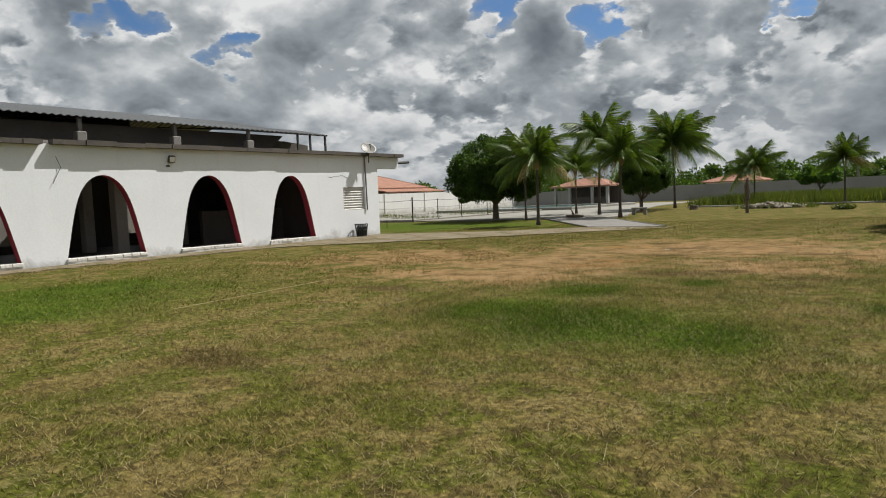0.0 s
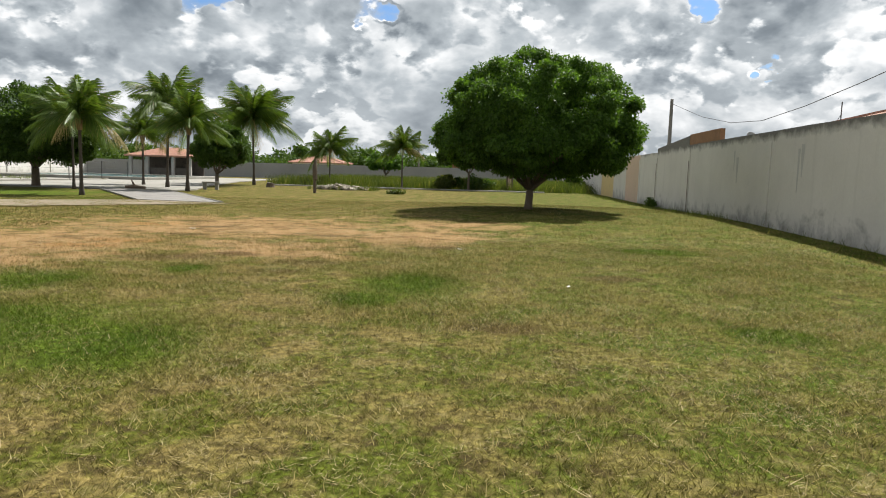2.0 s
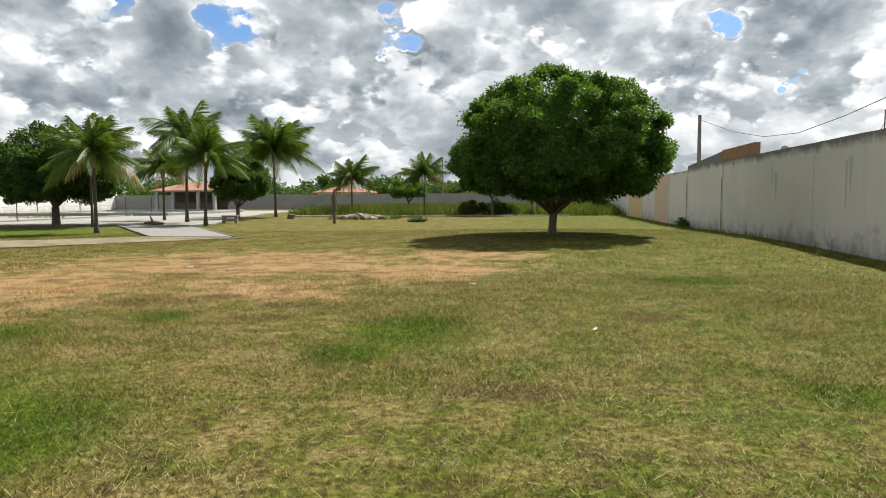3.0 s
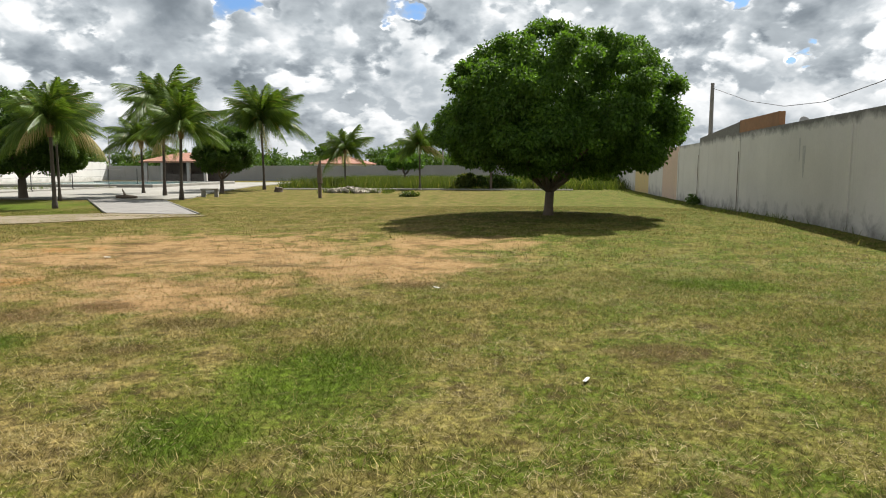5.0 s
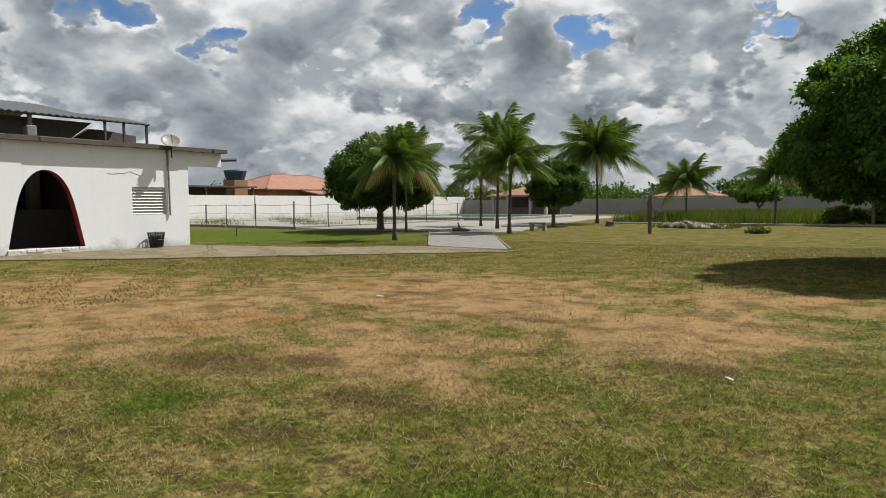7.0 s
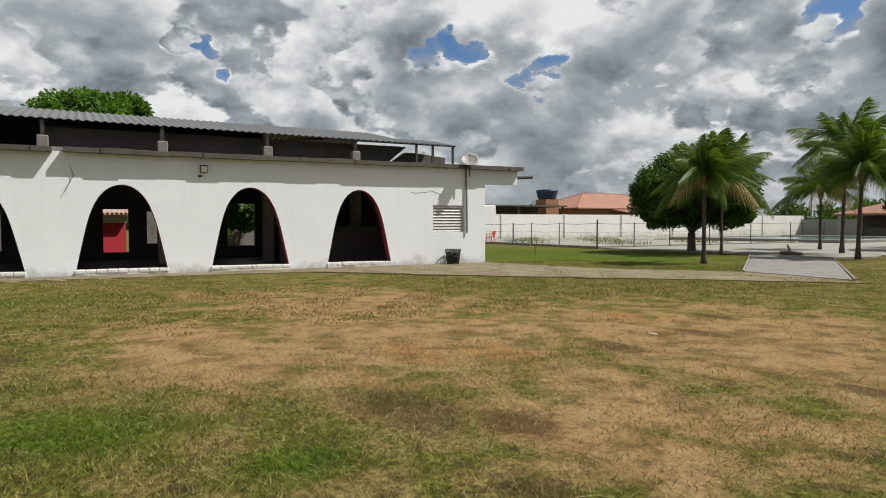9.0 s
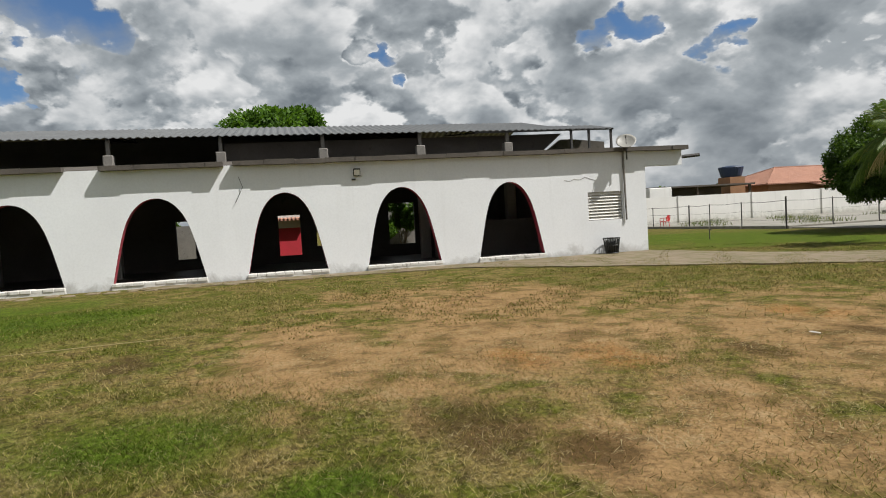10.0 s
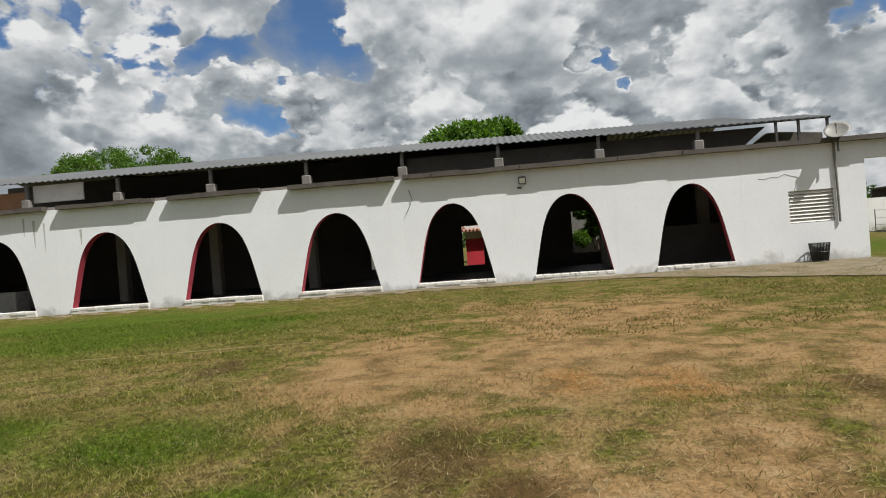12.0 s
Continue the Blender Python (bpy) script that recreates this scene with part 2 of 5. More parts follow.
def lawn_colour(nt, pos):
    big = noise_of(nt, pos, 0.33, 5.0, 0.6, 0.3)
    mid = noise_of(nt, pos, 1.6, 5.0, 0.65, 0.3)
    wob = smath(nt, "MULTIPLY", smath(nt, "SUBTRACT", smath(nt, "ADD", big, smath(nt, "MULTIPLY", mid, 0.8)), 0.9), 2.2)
    lush = ramp(nt, zone(nt, pos, LUSH, wob), [(0.0, 0.0), (0.95, 1.0)], "EASE")
    bare = ramp(nt, zone(nt, pos, BARE, wob), [(0.1, 0.0), (0.95, 1.0)], "EASE")
    dry = blend(nt, ramp(nt, mid, [(0.45, 0.0), (0.56, 1.0)]), (0.080, 0.088, 0.013), (0.170, 0.128, 0.046))
    green = blend(nt, ramp(nt, mid, [(0.35, 0.0), (0.65, 1.0)]), (0.050, 0.085, 0.009), (0.086, 0.120, 0.013))
    # greener towards the boundary wall
    sep = nt.nodes.new("ShaderNodeSeparateXYZ")
    nt.links.new(pos, sep.inputs[0])
    east = ramp(nt, smath(nt, "ADD", smath(nt, "MULTIPLY", sep.outputs[0], 0.14), smath(nt, "MULTIPLY", big, 0.9)), [(0.36, 0.0), (0.85, 0.9)])
    dry = blend(nt, east, dry, blend(nt, ramp(nt, mid, [(0.45, 0.0), (0.57, 1.0)]), (0.062, 0.090, 0.010), (0.118, 0.112, 0.026)))
    col = blend(nt, lush, dry, green)
    tuft = noise_of(nt, pos, 17.0, 3.0, 0.6, 0.3)
    col = blend(nt, 1.0, col, ramp(nt, tuft, [(0.30, 0.25), (0.5, 1.0), (0.70, 1.85)]), "MULTIPLY")
    clump = noise_of(nt, pos, 5.0, 5.0, 0.65, 0.3)
    col = blend(nt, smath(nt, "MULTIPLY", ramp(nt, clump, [(0.36, 0.9), (0.47, 0.0)]), smath(nt, "SUBTRACT", 1.0, smath(nt, "MULTIPLY", lush, 0.6))), col, (0.062, 0.046, 0.019))
    col = blend(nt, smath(nt, "MULTIPLY", ramp(nt, clump, [(0.54, 0.0), (0.66, 0.7)]), smath(nt, "SUBTRACT", 1.0, lush)), col, (0.20, 0.165, 0.065))
    burnt = ramp(nt, zone(nt, pos, BURNT, wob), [(0.2, 0.0), (1.0, 0.8)], "EASE")
    col = blend(nt, burnt, col, (0.062, 0.040, 0.017))
    return lush, bare, col, mid


def ground_material():
    m, nt, bsdf = material("lawn soil")
    pos = nt.nodes.new("ShaderNodeNewGeometry").outputs["Position"]
    lush, bare, col, mid = lawn_colour(nt, pos)
    grain = noise_of(nt, pos, 26.0, 6.0, 0.7)
    soil = blend(nt, ramp(nt, mid, [(0.3, 0.0), (0.55, 1.0)]), (0.125, 0.075, 0.031), (0.30, 0.187, 0.088))
    red = ramp(nt, zone(nt, pos, [(-6.0, 16.3, 0.9, 0.4), (-4.6, 13.0, 0.8, 0.4), (-5.2, 12.2, 0.7, 0.3)], smath(nt, "MULTIPLY", smath(nt, "SUBTRACT", mid, 0.5), 2.5)), [(0.3, 0.0), (0.9, 0.7)])
    soil = blend(nt, red, soil, (0.30, 0.14, 0.045))
    scrap = noise_of(nt, pos, 3.2, 6.0, 0.7, 0.4)
    soil = blend(nt, ramp(nt, scrap, [(0.36, 0.75), (0.47, 0.0)]), soil, (0.105, 0.070, 0.030))
    soil = blend(nt, ramp(nt, scrap, [(0.55, 0.0), (0.68, 0.6)]), soil, (0.36, 0.26, 0.14))
    burnt = ramp(nt, zone(nt, pos, BURNT, smath(nt, "MULTIPLY", smath(nt, "SUBTRACT", scrap, 0.5), 3.0)), [(0.2, 0.0), (0.9, 0.85)], "EASE")
    soil = blend(nt, burnt, soil, (0.075, 0.045, 0.018))
    col = blend(nt, smath(nt, "MULTIPLY", bare, 0.93), col, soil)
    col = blend(nt, ramp(nt, grain, [(0.33, 0.55), (0.58, 0.0)]), col, (0.030, 0.024, 0.010))
    col = blend(nt, ramp(nt, grain, [(0.6, 0.0), (0.78, 0.5)]), col, (0.22, 0.18, 0.09))
    nt.links.new(col, bsdf.inputs["Base Color"])
    bsdf.inputs["Roughness"].default_value = 0.95
    bsdf.inputs["Specular IOR Level"].default_value = 0.03
    bumped(nt, bsdf, grain, 0.7, 0.03)
    return m


def blade_material():
    m, nt, bsdf = material("grass blades")
    geo = nt.nodes.new("ShaderNodeNewGeometry")
    lush, bare, col, mid = lawn_colour(nt, geo.outputs["Position"])
    rnd = geo.outputs["Random Per Island"]
    straw = ramp(nt, smath(nt, "SUBTRACT", rnd, smath(nt, "MULTIPLY", lush, 0.28)), [(0.62, 0.0), (0.70, 1.0)])
    col = blend(nt, 0.3, col, blend(nt, lush, (0.150, 0.150, 0.024), (0.078, 0.124, 0.012)))
    col = blend(nt, straw, col, blend(nt, bare, (0.30, 0.245, 0.100), (0.29, 0.19, 0.088)))
    shade = ramp(nt, smath(nt, "FRACT", smath(nt, "MULTIPLY", rnd, 17.3)), [(0.0, 0.65), (1.0, 1.4)])
    col = blend(nt, 1.0, col, shade, "MULTIPLY")
    nt.links.new(col, bsdf.inputs["Base Color"])
    bsdf.inputs["Roughness"].default_value = 0.7
    bsdf.inputs["Specular IOR Level"].default_value = 0.04
    tr = nt.nodes.new("ShaderNodeBsdfTranslucent")
    nt.links.new(col, tr.inputs[0])
    mix = nt.nodes.new("ShaderNodeMixShader")
    mix.inputs[0].default_value = 0.3
    nt.links.new(bsdf.outputs[0], mix.inputs[1])
    nt.links.new(tr.outputs[0], mix.inputs[2])
    nt.links.new(mix.outputs[0], nt.nodes["Material Output"].inputs[0])
    return m


M = {
    "soil": ground_material(),
    "blade": blade_material(),
    "facade": footed("white limewash", (0.77, 0.785, 0.80), (0.71, 0.72, 0.735), (0.27, 0.26, 0.24), 0.48, streaks=0.08),
    "damp": surface("damp grey plaster", (0.42, 0.41, 0.39), (0.5, 0.49, 0.47), (0.3, 0.29, 0.27), 3.0, 20, 0.3),
    "straw": surface("cut straw", (0.36, 0.30, 0.15), (0.27, 0.21, 0.095), None, 1.0, 9.0, 0.3, bump=0),
    "sill": surface("whitewashed stone", (0.72, 0.71, 0.67), (0.6, 0.59, 0.55), (0.22, 0.2, 0.17), 1.6, 20, 0.4, 0.56),
    "reveal": surface("dark red paint", (0.30, 0.025, 0.045), (0.22, 0.02, 0.03), (0.12, 0.02, 0.02), 1.2, 18, 0.3),
    "redwall": surface("bright red paint", (0.55, 0.03, 0.05), (0.45, 0.03, 0.04), None, 1.0, 14, 0.3),
    # plaster coloured dark to carry the shade of hall and loft
    "inside": surface("shade-dark plaster", (0.13, 0.115, 0.105), (0.095, 0.083, 0.077), (0.03, 0.027, 0.025), 0.8, 12, 0.4),
    "column": surface("grey column plaster", (0.42, 0.40, 0.37), (0.34, 0.325, 0.30), (0.18, 0.09, 0.085), 0.9, 12, 0.3),
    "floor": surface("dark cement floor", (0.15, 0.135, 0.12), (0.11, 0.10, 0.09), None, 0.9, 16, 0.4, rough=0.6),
    "fibre": surface("weathered fibre cement", (0.105, 0.09, 0.075), (0.07, 0.06, 0.05), (0.035, 0.03, 0.025), 1.2, 14, 0.5, 0.55),
    "zinc": surface("dull zinc sheet", (0.15, 0.155, 0.155), (0.12, 0.122, 0.125), (0.08, 0.075, 0.07), 0.5, 10, 0.25, 0.64, 0.5, 0.25, 0.1),
    "steel": surface("dark steel", (0.05, 0.05, 0.05), (0.08, 0.075, 0.07), (0.14, 0.08, 0.05), 2, 20, 0.3, rough=0.6, metal=0.4),
    "concrete": surface("stained concrete", (0.22, 0.205, 0.185), (0.16, 0.15, 0.135), (0.07, 0.065, 0.06), 1.4, 18, 0.5, 0.56),
    "paving": surface("pale cement paving", (0.22, 0.17, 0.11), (0.165, 0.125, 0.075), (0.10, 0.09, 0.028), 0.9, 16, 0.4, 0.47),
    "deck": surface("pale pool deck", (0.27, 0.255, 0.22), (0.20, 0.188, 0.155), (0.10, 0.095, 0.045), 0.45, 10, 0.4, 0.58),
    "boundary": footed("mouldy cream plaster", (0.63, 0.60, 0.56), (0.54, 0.515, 0.48), (0.15, 0.14, 0.13), 0.9, streaks=0.13, top=2.5),
    "whitewall": footed("dirty whitewash", (0.76, 0.75, 0.72), (0.68, 0.67, 0.64), (0.36, 0.35, 0.31), 0.9, streaks=0.35),
    "greywall": surface("bare grey render", (0.30, 0.30, 0.295), (0.24, 0.24, 0.235), (0.17, 0.165, 0.155), 0.3, 8, 0.3, 0.6, streak=True),
    "tile": None,
    "brick": surface("raw red brick", (0.33, 0.17, 0.085), (0.26, 0.13, 0.065), (0.18, 0.11, 0.07), 1.5, 10, 0.4),
    "wood": surface("grey dead wood", (0.14, 0.10, 0.07), (0.09, 0.07, 0.05), None, 2.5, 24, 0.5, bump=0.6),
    "bark": surface("grey-brown bark", (0.17, 0.13, 0.095), (0.11, 0.085, 0.06), (0.24, 0.22, 0.19), 2.2, 22, 0.5, 0.6, bump=0.7),
    "palmbark": surface("ringed palm bark", (0.085, 0.068, 0.052), (0.055, 0.043, 0.032), (0.13, 0.115, 0.095), 2.5, 26, 0.5, 0.6, bump=0.7),
    "ficus": leafy("broad glossy leaves", (0.092, 0.175, 0.027), (0.036, 0.076, 0.012), 0.55, 0.42),
    "mango": leafy("dense dark leaves", (0.075, 0.130, 0.024), (0.034, 0.066, 0.014), 0.55, 0.35),
    "bright": leafy("bright green leaves", (0.10, 0.19, 0.03), (0.055, 0.11, 0.018), 0.5, 0.4),
    "frond": leafy("palm leaflets", (0.120, 0.180, 0.032), (0.052, 0.090, 0.018), 0.42, 0.38, (0.30, 0.22, 0.09)),
    "weed": leafy("tall weeds", (0.105, 0.128, 0.030), (0.05, 0.075, 0.016), 0.6, 0.35, (0.30, 0.25, 0.10)),
    "husk": surface("dry palm husk", (0.30, 0.20, 0.10), (0.2, 0.13, 0.06), None, 3, 20, 0.4),
    "water": None,
    "red_plastic": surface("red plastic", (0.62, 0.04, 0.04), (0.55, 0.04, 0.04), None, 1, 5, 0.1, rough=0.4, bump=0),
    "black_plastic": surface("black wire and plastic", (0.018, 0.02, 0.018), (0.03, 0.032, 0.03), None, 3, 20, 0.3, rough=0.5),
    "dish": surface("grey dish enamel", (0.27, 0.26, 0.235), (0.21, 0.205, 0.185), (0.14, 0.12, 0.09), 2, 12, 0.2, 0.6, rough=0.5),
    "shutter": surface("cream louvre", (0.72, 0.70, 0.65), (0.64, 0.62, 0.58), (0.4, 0.37, 0.32), 2, 14, 0.2),
    "tank": surface("blue-black tank", (0.02, 0.04, 0.09), (0.03, 0.05, 0.10), None, 1, 8, 0.2, rough=0.5),
    "rubble": surface("broken rubble", (0.30, 0.26, 0.20), (0.22, 0.185, 0.145), (0.12, 0.10, 0.07), 2, 12, 0.4),
    "ochre": surface("faded ochre paint", (0.62, 0.46, 0.20), (0.58, 0.44, 0.22), (0.3, 0.26, 0.2), 0.8, 12, 0.3, 0.62),
    "peach": surface("faded peach paint", (0.62, 0.45, 0.34), (0.56, 0.42, 0.32), (0.3, 0.26, 0.2), 0.8, 12, 0.3, 0.62),
    "glass": None,
}


def tile_material():
    m, nt, bsdf = material("clay roof tile")
    co = coords(nt)
    wv = nt.nodes.new("ShaderNodeTexWave")
    wv.inputs["Scale"].default_value, wv.inputs["Distortion"].default_value = 1.5, 0.3
    wv.bands_direction = "Y"
    nt.links.new(co, wv.inputs[0])
    g = noise_of(nt, co, 0.8, 6.0, 0.65)
    col = blend(nt, ramp(nt, g, [(0.35, 0.0), (0.65, 1.0)]), (0.38, 0.19, 0.125), (0.31, 0.155, 0.105))
    col = blend(nt, ramp(nt, noise_of(nt, co, 6.0, 4.0), [(0.5, 0.0), (0.7, 0.5)]), col, (0.24, 0.10, 0.07))
    nt.links.new(col, bsdf.inputs["Base Color"])
    bsdf.inputs["Roughness"].default_value = 0.85
    bumped(nt, bsdf, wv.outputs[1], 0.8, 0.08)
    return m


def water_material():
    m, nt, bsdf = material("pool water")
    bsdf.inputs["Base Color"].default_value = (0.06, 0.20, 0.20, 1)
    bsdf.inputs["Roughness"].default_value = 0.08
    bumped(nt, bsdf, noise_of(nt, coords(nt), 3.0, 3.0), 0.15, 0.02)
    return m


M["tile"], M["water"] = tile_material(), water_material()
M["glass"] = surface("dark lamp glass", (0.25, 0.25, 0.25), (0.3, 0.3, 0.3), None, 3, 9, 0.1, rough=0.15, bump=0)


# ---- building blocks ----
class Build:
    """Gathers the corners and faces of one mesh."""

    def __init__(self):
        self.v, self.f = [], []

    def add(self, verts, faces):
        n = len(self.v)
        self.v += [tuple(p) for p in verts]
        self.f += [tuple(i + n for i in f) for f in faces]
        return self

    def box(self, x0, x1, y0, y1, z0, z1, m=None, cut=0.0):
        """A block; cut: how far its upright and top edges are worn off."""
        if cut:
            c = cut
            ring = lambda k: [(x0 + k, y0, 0), (x1 - k, y0, 0), (x1, y0 + k, 0), (x1, y1 - k, 0), (x1 - k, y1, 0), (x0 + k, y1, 0), (x0, y1 - k, 0), (x0, y0 + k, 0)]
            lo = [(x, y, z0) for x, y, _ in ring(c)]
            mid = [(x, y, z1 - c) for x, y, _ in ring(c)]
            hi = [(min(max(x, x0 + c), x1 - c), min(max(y, y0 + c), y1 - c), z1) for x, y, _ in ring(c)]
            vs = lo + mid + hi
            fs = [(i, (i + 1) % 8, (i + 1) % 8 + 8, i + 8) for i in range(8)] + [(i + 8, (i + 1) % 8 + 8, (i + 1) % 8 + 16, i + 16) for i in range(8)]
            fs += [tuple(range(16, 24)), tuple(reversed(range(8)))]
        else:
            vs = [(x, y, z) for z in (z0, z1) for x, y in ((x0, y0), (x1, y0), (x1, y1), (x0, y1))]
            fs = [(0, 3, 2, 1), (4, 5, 6, 7), (0, 1, 5, 4), (1, 2, 6, 5), (2, 3, 7, 6), (3, 0, 4, 7)]
        return self.add([m @ Vector(p) for p in vs] if m else vs, fs)

    def tube(self, pts, radii, n=8, cap=True):
        pts = [Vector(p) for p in pts]
        radii = [radii] * len(pts) if isinstance(radii, (int, float)) else radii
        vs = []
        for i, p in enumerate(pts):
            d = (pts[min(i + 1, len(pts) - 1)] - pts[max(i - 1, 0)]).normalized()
            u = d.cross(Vector((0.31, 0.95, 0.05)) if abs(d.z) > 0.8 else Vector((0, 0, 1))).normalized()
            w = d.cross(u)
            vs += [p + (u * math.cos(a) + w * math.sin(a)) * radii[i] for a in (2 * math.pi * k / n for k in range(n))]
        fs = [(i * n + k, i * n + (k + 1) % n, (i + 1) * n + (k + 1) % n, (i + 1) * n + k) for i in range(len(pts) - 1) for k in range(n)]
        if cap:
            fs += [tuple(reversed(range(n))), tuple(range((len(pts) - 1) * n, len(pts) * n))]
        return self.add(vs, fs)

    def sheet(self, poly, z0, z1):
        """A flat slab with that outline, counter-clockwise."""
        n = len(poly)
        vs = [(x, y, z0) for x, y in poly] + [(x, y, z1) for x, y in poly]
        return self.add(vs, [tuple(range(n, 2 * n)), tuple(reversed(range(n)))] + [(i, (i + 1) % n, (i + 1) % n + n, i + n) for i in range(n)])

    def mesh(self, name, mat, smooth=False):
        me = bpy.data.meshes.new(name)
        me.from_pydata(self.v, [], self.f)
        if mat:
            me.materials.append(mat)
        if smooth:
            me.polygons.foreach_set("use_smooth", [True] * len(me.polygons))
        me.update()
        return me


def part(name, b, mat, parent=None, label="", smooth=False):
    ob = new(name, b.mesh(name, mat, smooth) if isinstance(b, Build) else b)
    ob.parent = parent
    return tagged(ob, label)


def thing(name, label, category, at=None, group="", kind=""):
    ob = new(name)
    if at is not None:
        ob.matrix_basis = at if isinstance(at, Matrix) else pose(*at)
    return tagged(ob, label, category, group, kind)


def solid(name, b, mat, label, category, group="", kind="", smooth=False):
    return tagged(part(name, b, mat, None, "", smooth), label, category, group, kind)


def rise(x, y):
    """The ground's height: level, with a low swell round the great tree."""
    return 0.25 * math.exp(-(((x - 3.0) / 6.5) ** 2 + ((y - 23.0) / 7.0) ** 2))


rng = np.random.default_rng(7)


def wall_x(y):
    """The boundary wall's inner face."""
    return 8.62 + 0.026 * (y - 16)


# ---- ground ----
def build_ground():
    def steps(lo, hi, fine, far):
        mid = list(np.arange(lo, hi + 0.01, fine))
        out = [hi + (far - hi) * (k / 14) ** 3 for k in range(1, 15)]
        back = [lo - (far + lo) * (k / 14) ** 3 for k in range(14, 0, -1)]
        return back + mid + out
    xs, ys = steps(-24, 14, 0.6, 2500), steps(-6, 60, 0.6, 2500)
    vs = [(x, y, rise(x, y) + 0.018 * noise.noise((x * 0.8, y * 0.8, 0)) * (abs(x) < 17 and -5 < y < 50)) for y in ys for x in xs]
    n = len(xs)
    fs = [(j * n + i, j * n + i + 1, (j + 1) * n + i + 1, (j + 1) * n + i) for j in range(len(ys) - 1) for i in range(n - 1)]
    solid("ground", Build().add(vs, fs), M["soil"], "mown lawn, dry and worn bare in the middle", "lawn", kind="structure", smooth=True)


build_ground()


def scatter(name, n, area, height, width, lean, mat, label, dens=None, lying=False):
    """n blades over the area (x0, x1, y0, y1), each a leaning sliver."""
    x0, x1, y0, y1 = area
    x, y = rng.uniform(x0, x1, n), rng.uniform(y0, y1, n)
    if dens is not None:
        keep = rng.random(n) < dens(x, y)
        x, y = x[keep], y[keep]
    n = len(x)
    z = 0.25 * np.exp(-(((x - 3.0) / 6.5) ** 2 + ((y - 23.0) / 7.0) ** 2))
    h = rng.uniform(*height, n)
    a, la = rng.uniform(0, 2 * np.pi, n), rng.uniform(0, 2 * np.pi, n)
    w = rng.uniform(*width, n) / 2
    le = rng.uniform(*lean, n) * h
    ux, uy = np.cos(a) * w, np.sin(a) * w
    dx, dy = np.cos(la) * le, np.sin(la) * le
    top = h if not lying else rng.uniform(0.012, 0.03, n)
    low = np.full(n, -0.01) if not lying else np.full(n, 0.008)
    base = np.stack([x, y, z], 1)
    V = np.empty((n, 3, 3))
    V[:, 0] = base + np.stack([-ux, -uy, low], 1)
    V[:, 1] = base + np.stack([ux, uy, low], 1)
    V[:, 2] = base + np.stack([dx, dy, top], 1)
    me = bpy.data.meshes.new(name)
    me.vertices.add(3 * n)
    me.vertices.foreach_set("co", V.ravel())
    me.loops.add(3 * n)
    me.loops.foreach_set("vertex_index", np.arange(3 * n, dtype=np.int32))
    me.polygons.add(n)
    me.polygons.foreach_set("loop_start", np.arange(0, 3 * n, 3, dtype=np.int32))
    me.polygons.foreach_set("loop_total", np.full(n, 3, np.int32))
    me.materials.append(mat)
    me.update(calc_edges=True)
    return tagged(new(name, me), label, "grass", kind="stuff")


def inside(spots, x, y):
    best = np.zeros_like(x)
    for cx, cy, rx, ry in spots:
        best = np.maximum(best, np.clip(1.5 - np.hypot((x - cx) / rx, (y - cy) / ry), 0, 1))
    return best


def lawn_density(x, y):
    return (1 - 0.78 * inside(BARE, x, y)) * (0.55 + 0.45 * inside(LUSH, x, y))


scatter("grass", 900000, (-5.5, 7.0, 1.6, 14.5), (0.012, 0.04), (0.004, 0.009), (0.6, 2.6), M["blade"], "short dry mown grass with green patches", lawn_density)
scatter("grass", 420000, (-14, 8.6, 0.0, 30), (0.015, 0.05), (0.007, 0.014), (0.5, 2.2), M["blade"], "short mown grass further across the lawn",
        lambda x, y: (1 - 0.8 * inside(BARE, x, y)) * (0.6 + 0.4 * inside(LUSH, x, y)) * ((x < -5.5) | (x > 7.0) | (y < 1.6) | (y > 14.5)) * (x < wall_x(y) - 0.05))
scatter("long_grass", 60000, (-7.5, 7.5, 2.0, 14), (0.03, 0.075), (0.005, 0.009), (0.3, 1.5), M["blade"], "tufts of longer green grass",
        lambda x, y: inside(LUSH[:7], x, y) * (np.sin(x * 5.1 + np.sin(y * 3.3)) * np.sin(y * 4.3 + x) > -0.2))
scatter("dry_stems", 2600, (-6, 7, 1.5, 15), (0.14, 0.30), (0.003, 0.0055), (0.8, 1.0), M["straw"], "long dry stems lying on the lawn", lying=True)
scatter("straw", 190000, (-7, 7.5, 1.0, 16.5), (0.02, 0.085), (0.002, 0.0048), (0.8, 1.0), M["straw"], "cut straw lying on the lawn",
        lambda x, y: np.clip(0.18 + 0.9 * (np.sin(x * 2.3 + 1.7 * np.sin(y * 1.9)) * np.sin(y * 2.9 + 1.3 * np.sin(x * 2.1)) > 0.15) - 0.5 * inside(LUSH[:7], x, y), 0.05, 1), lying=True)

# ---- paving ----
def worn(poly, step=0.35, wob=0.16):
    """The outline with broken, uneven edges."""
    out = []
    for (x0, y0), (x1, y1) in zip(poly, poly[1:] + poly[:1]):
        n = max(1, int(math.hypot(x1 - x0, y1 - y0) / step))
        for i in range(n):
            x, y = x0 + (x1 - x0) * i / n, y0 + (y1 - y0) * i / n
            out.append((x + wob * noise.noise((x * 1.1, y * 1.1, 4.0)), y + wob * noise.noise((x * 1.1, y * 1.1, 9.0))))
    return out


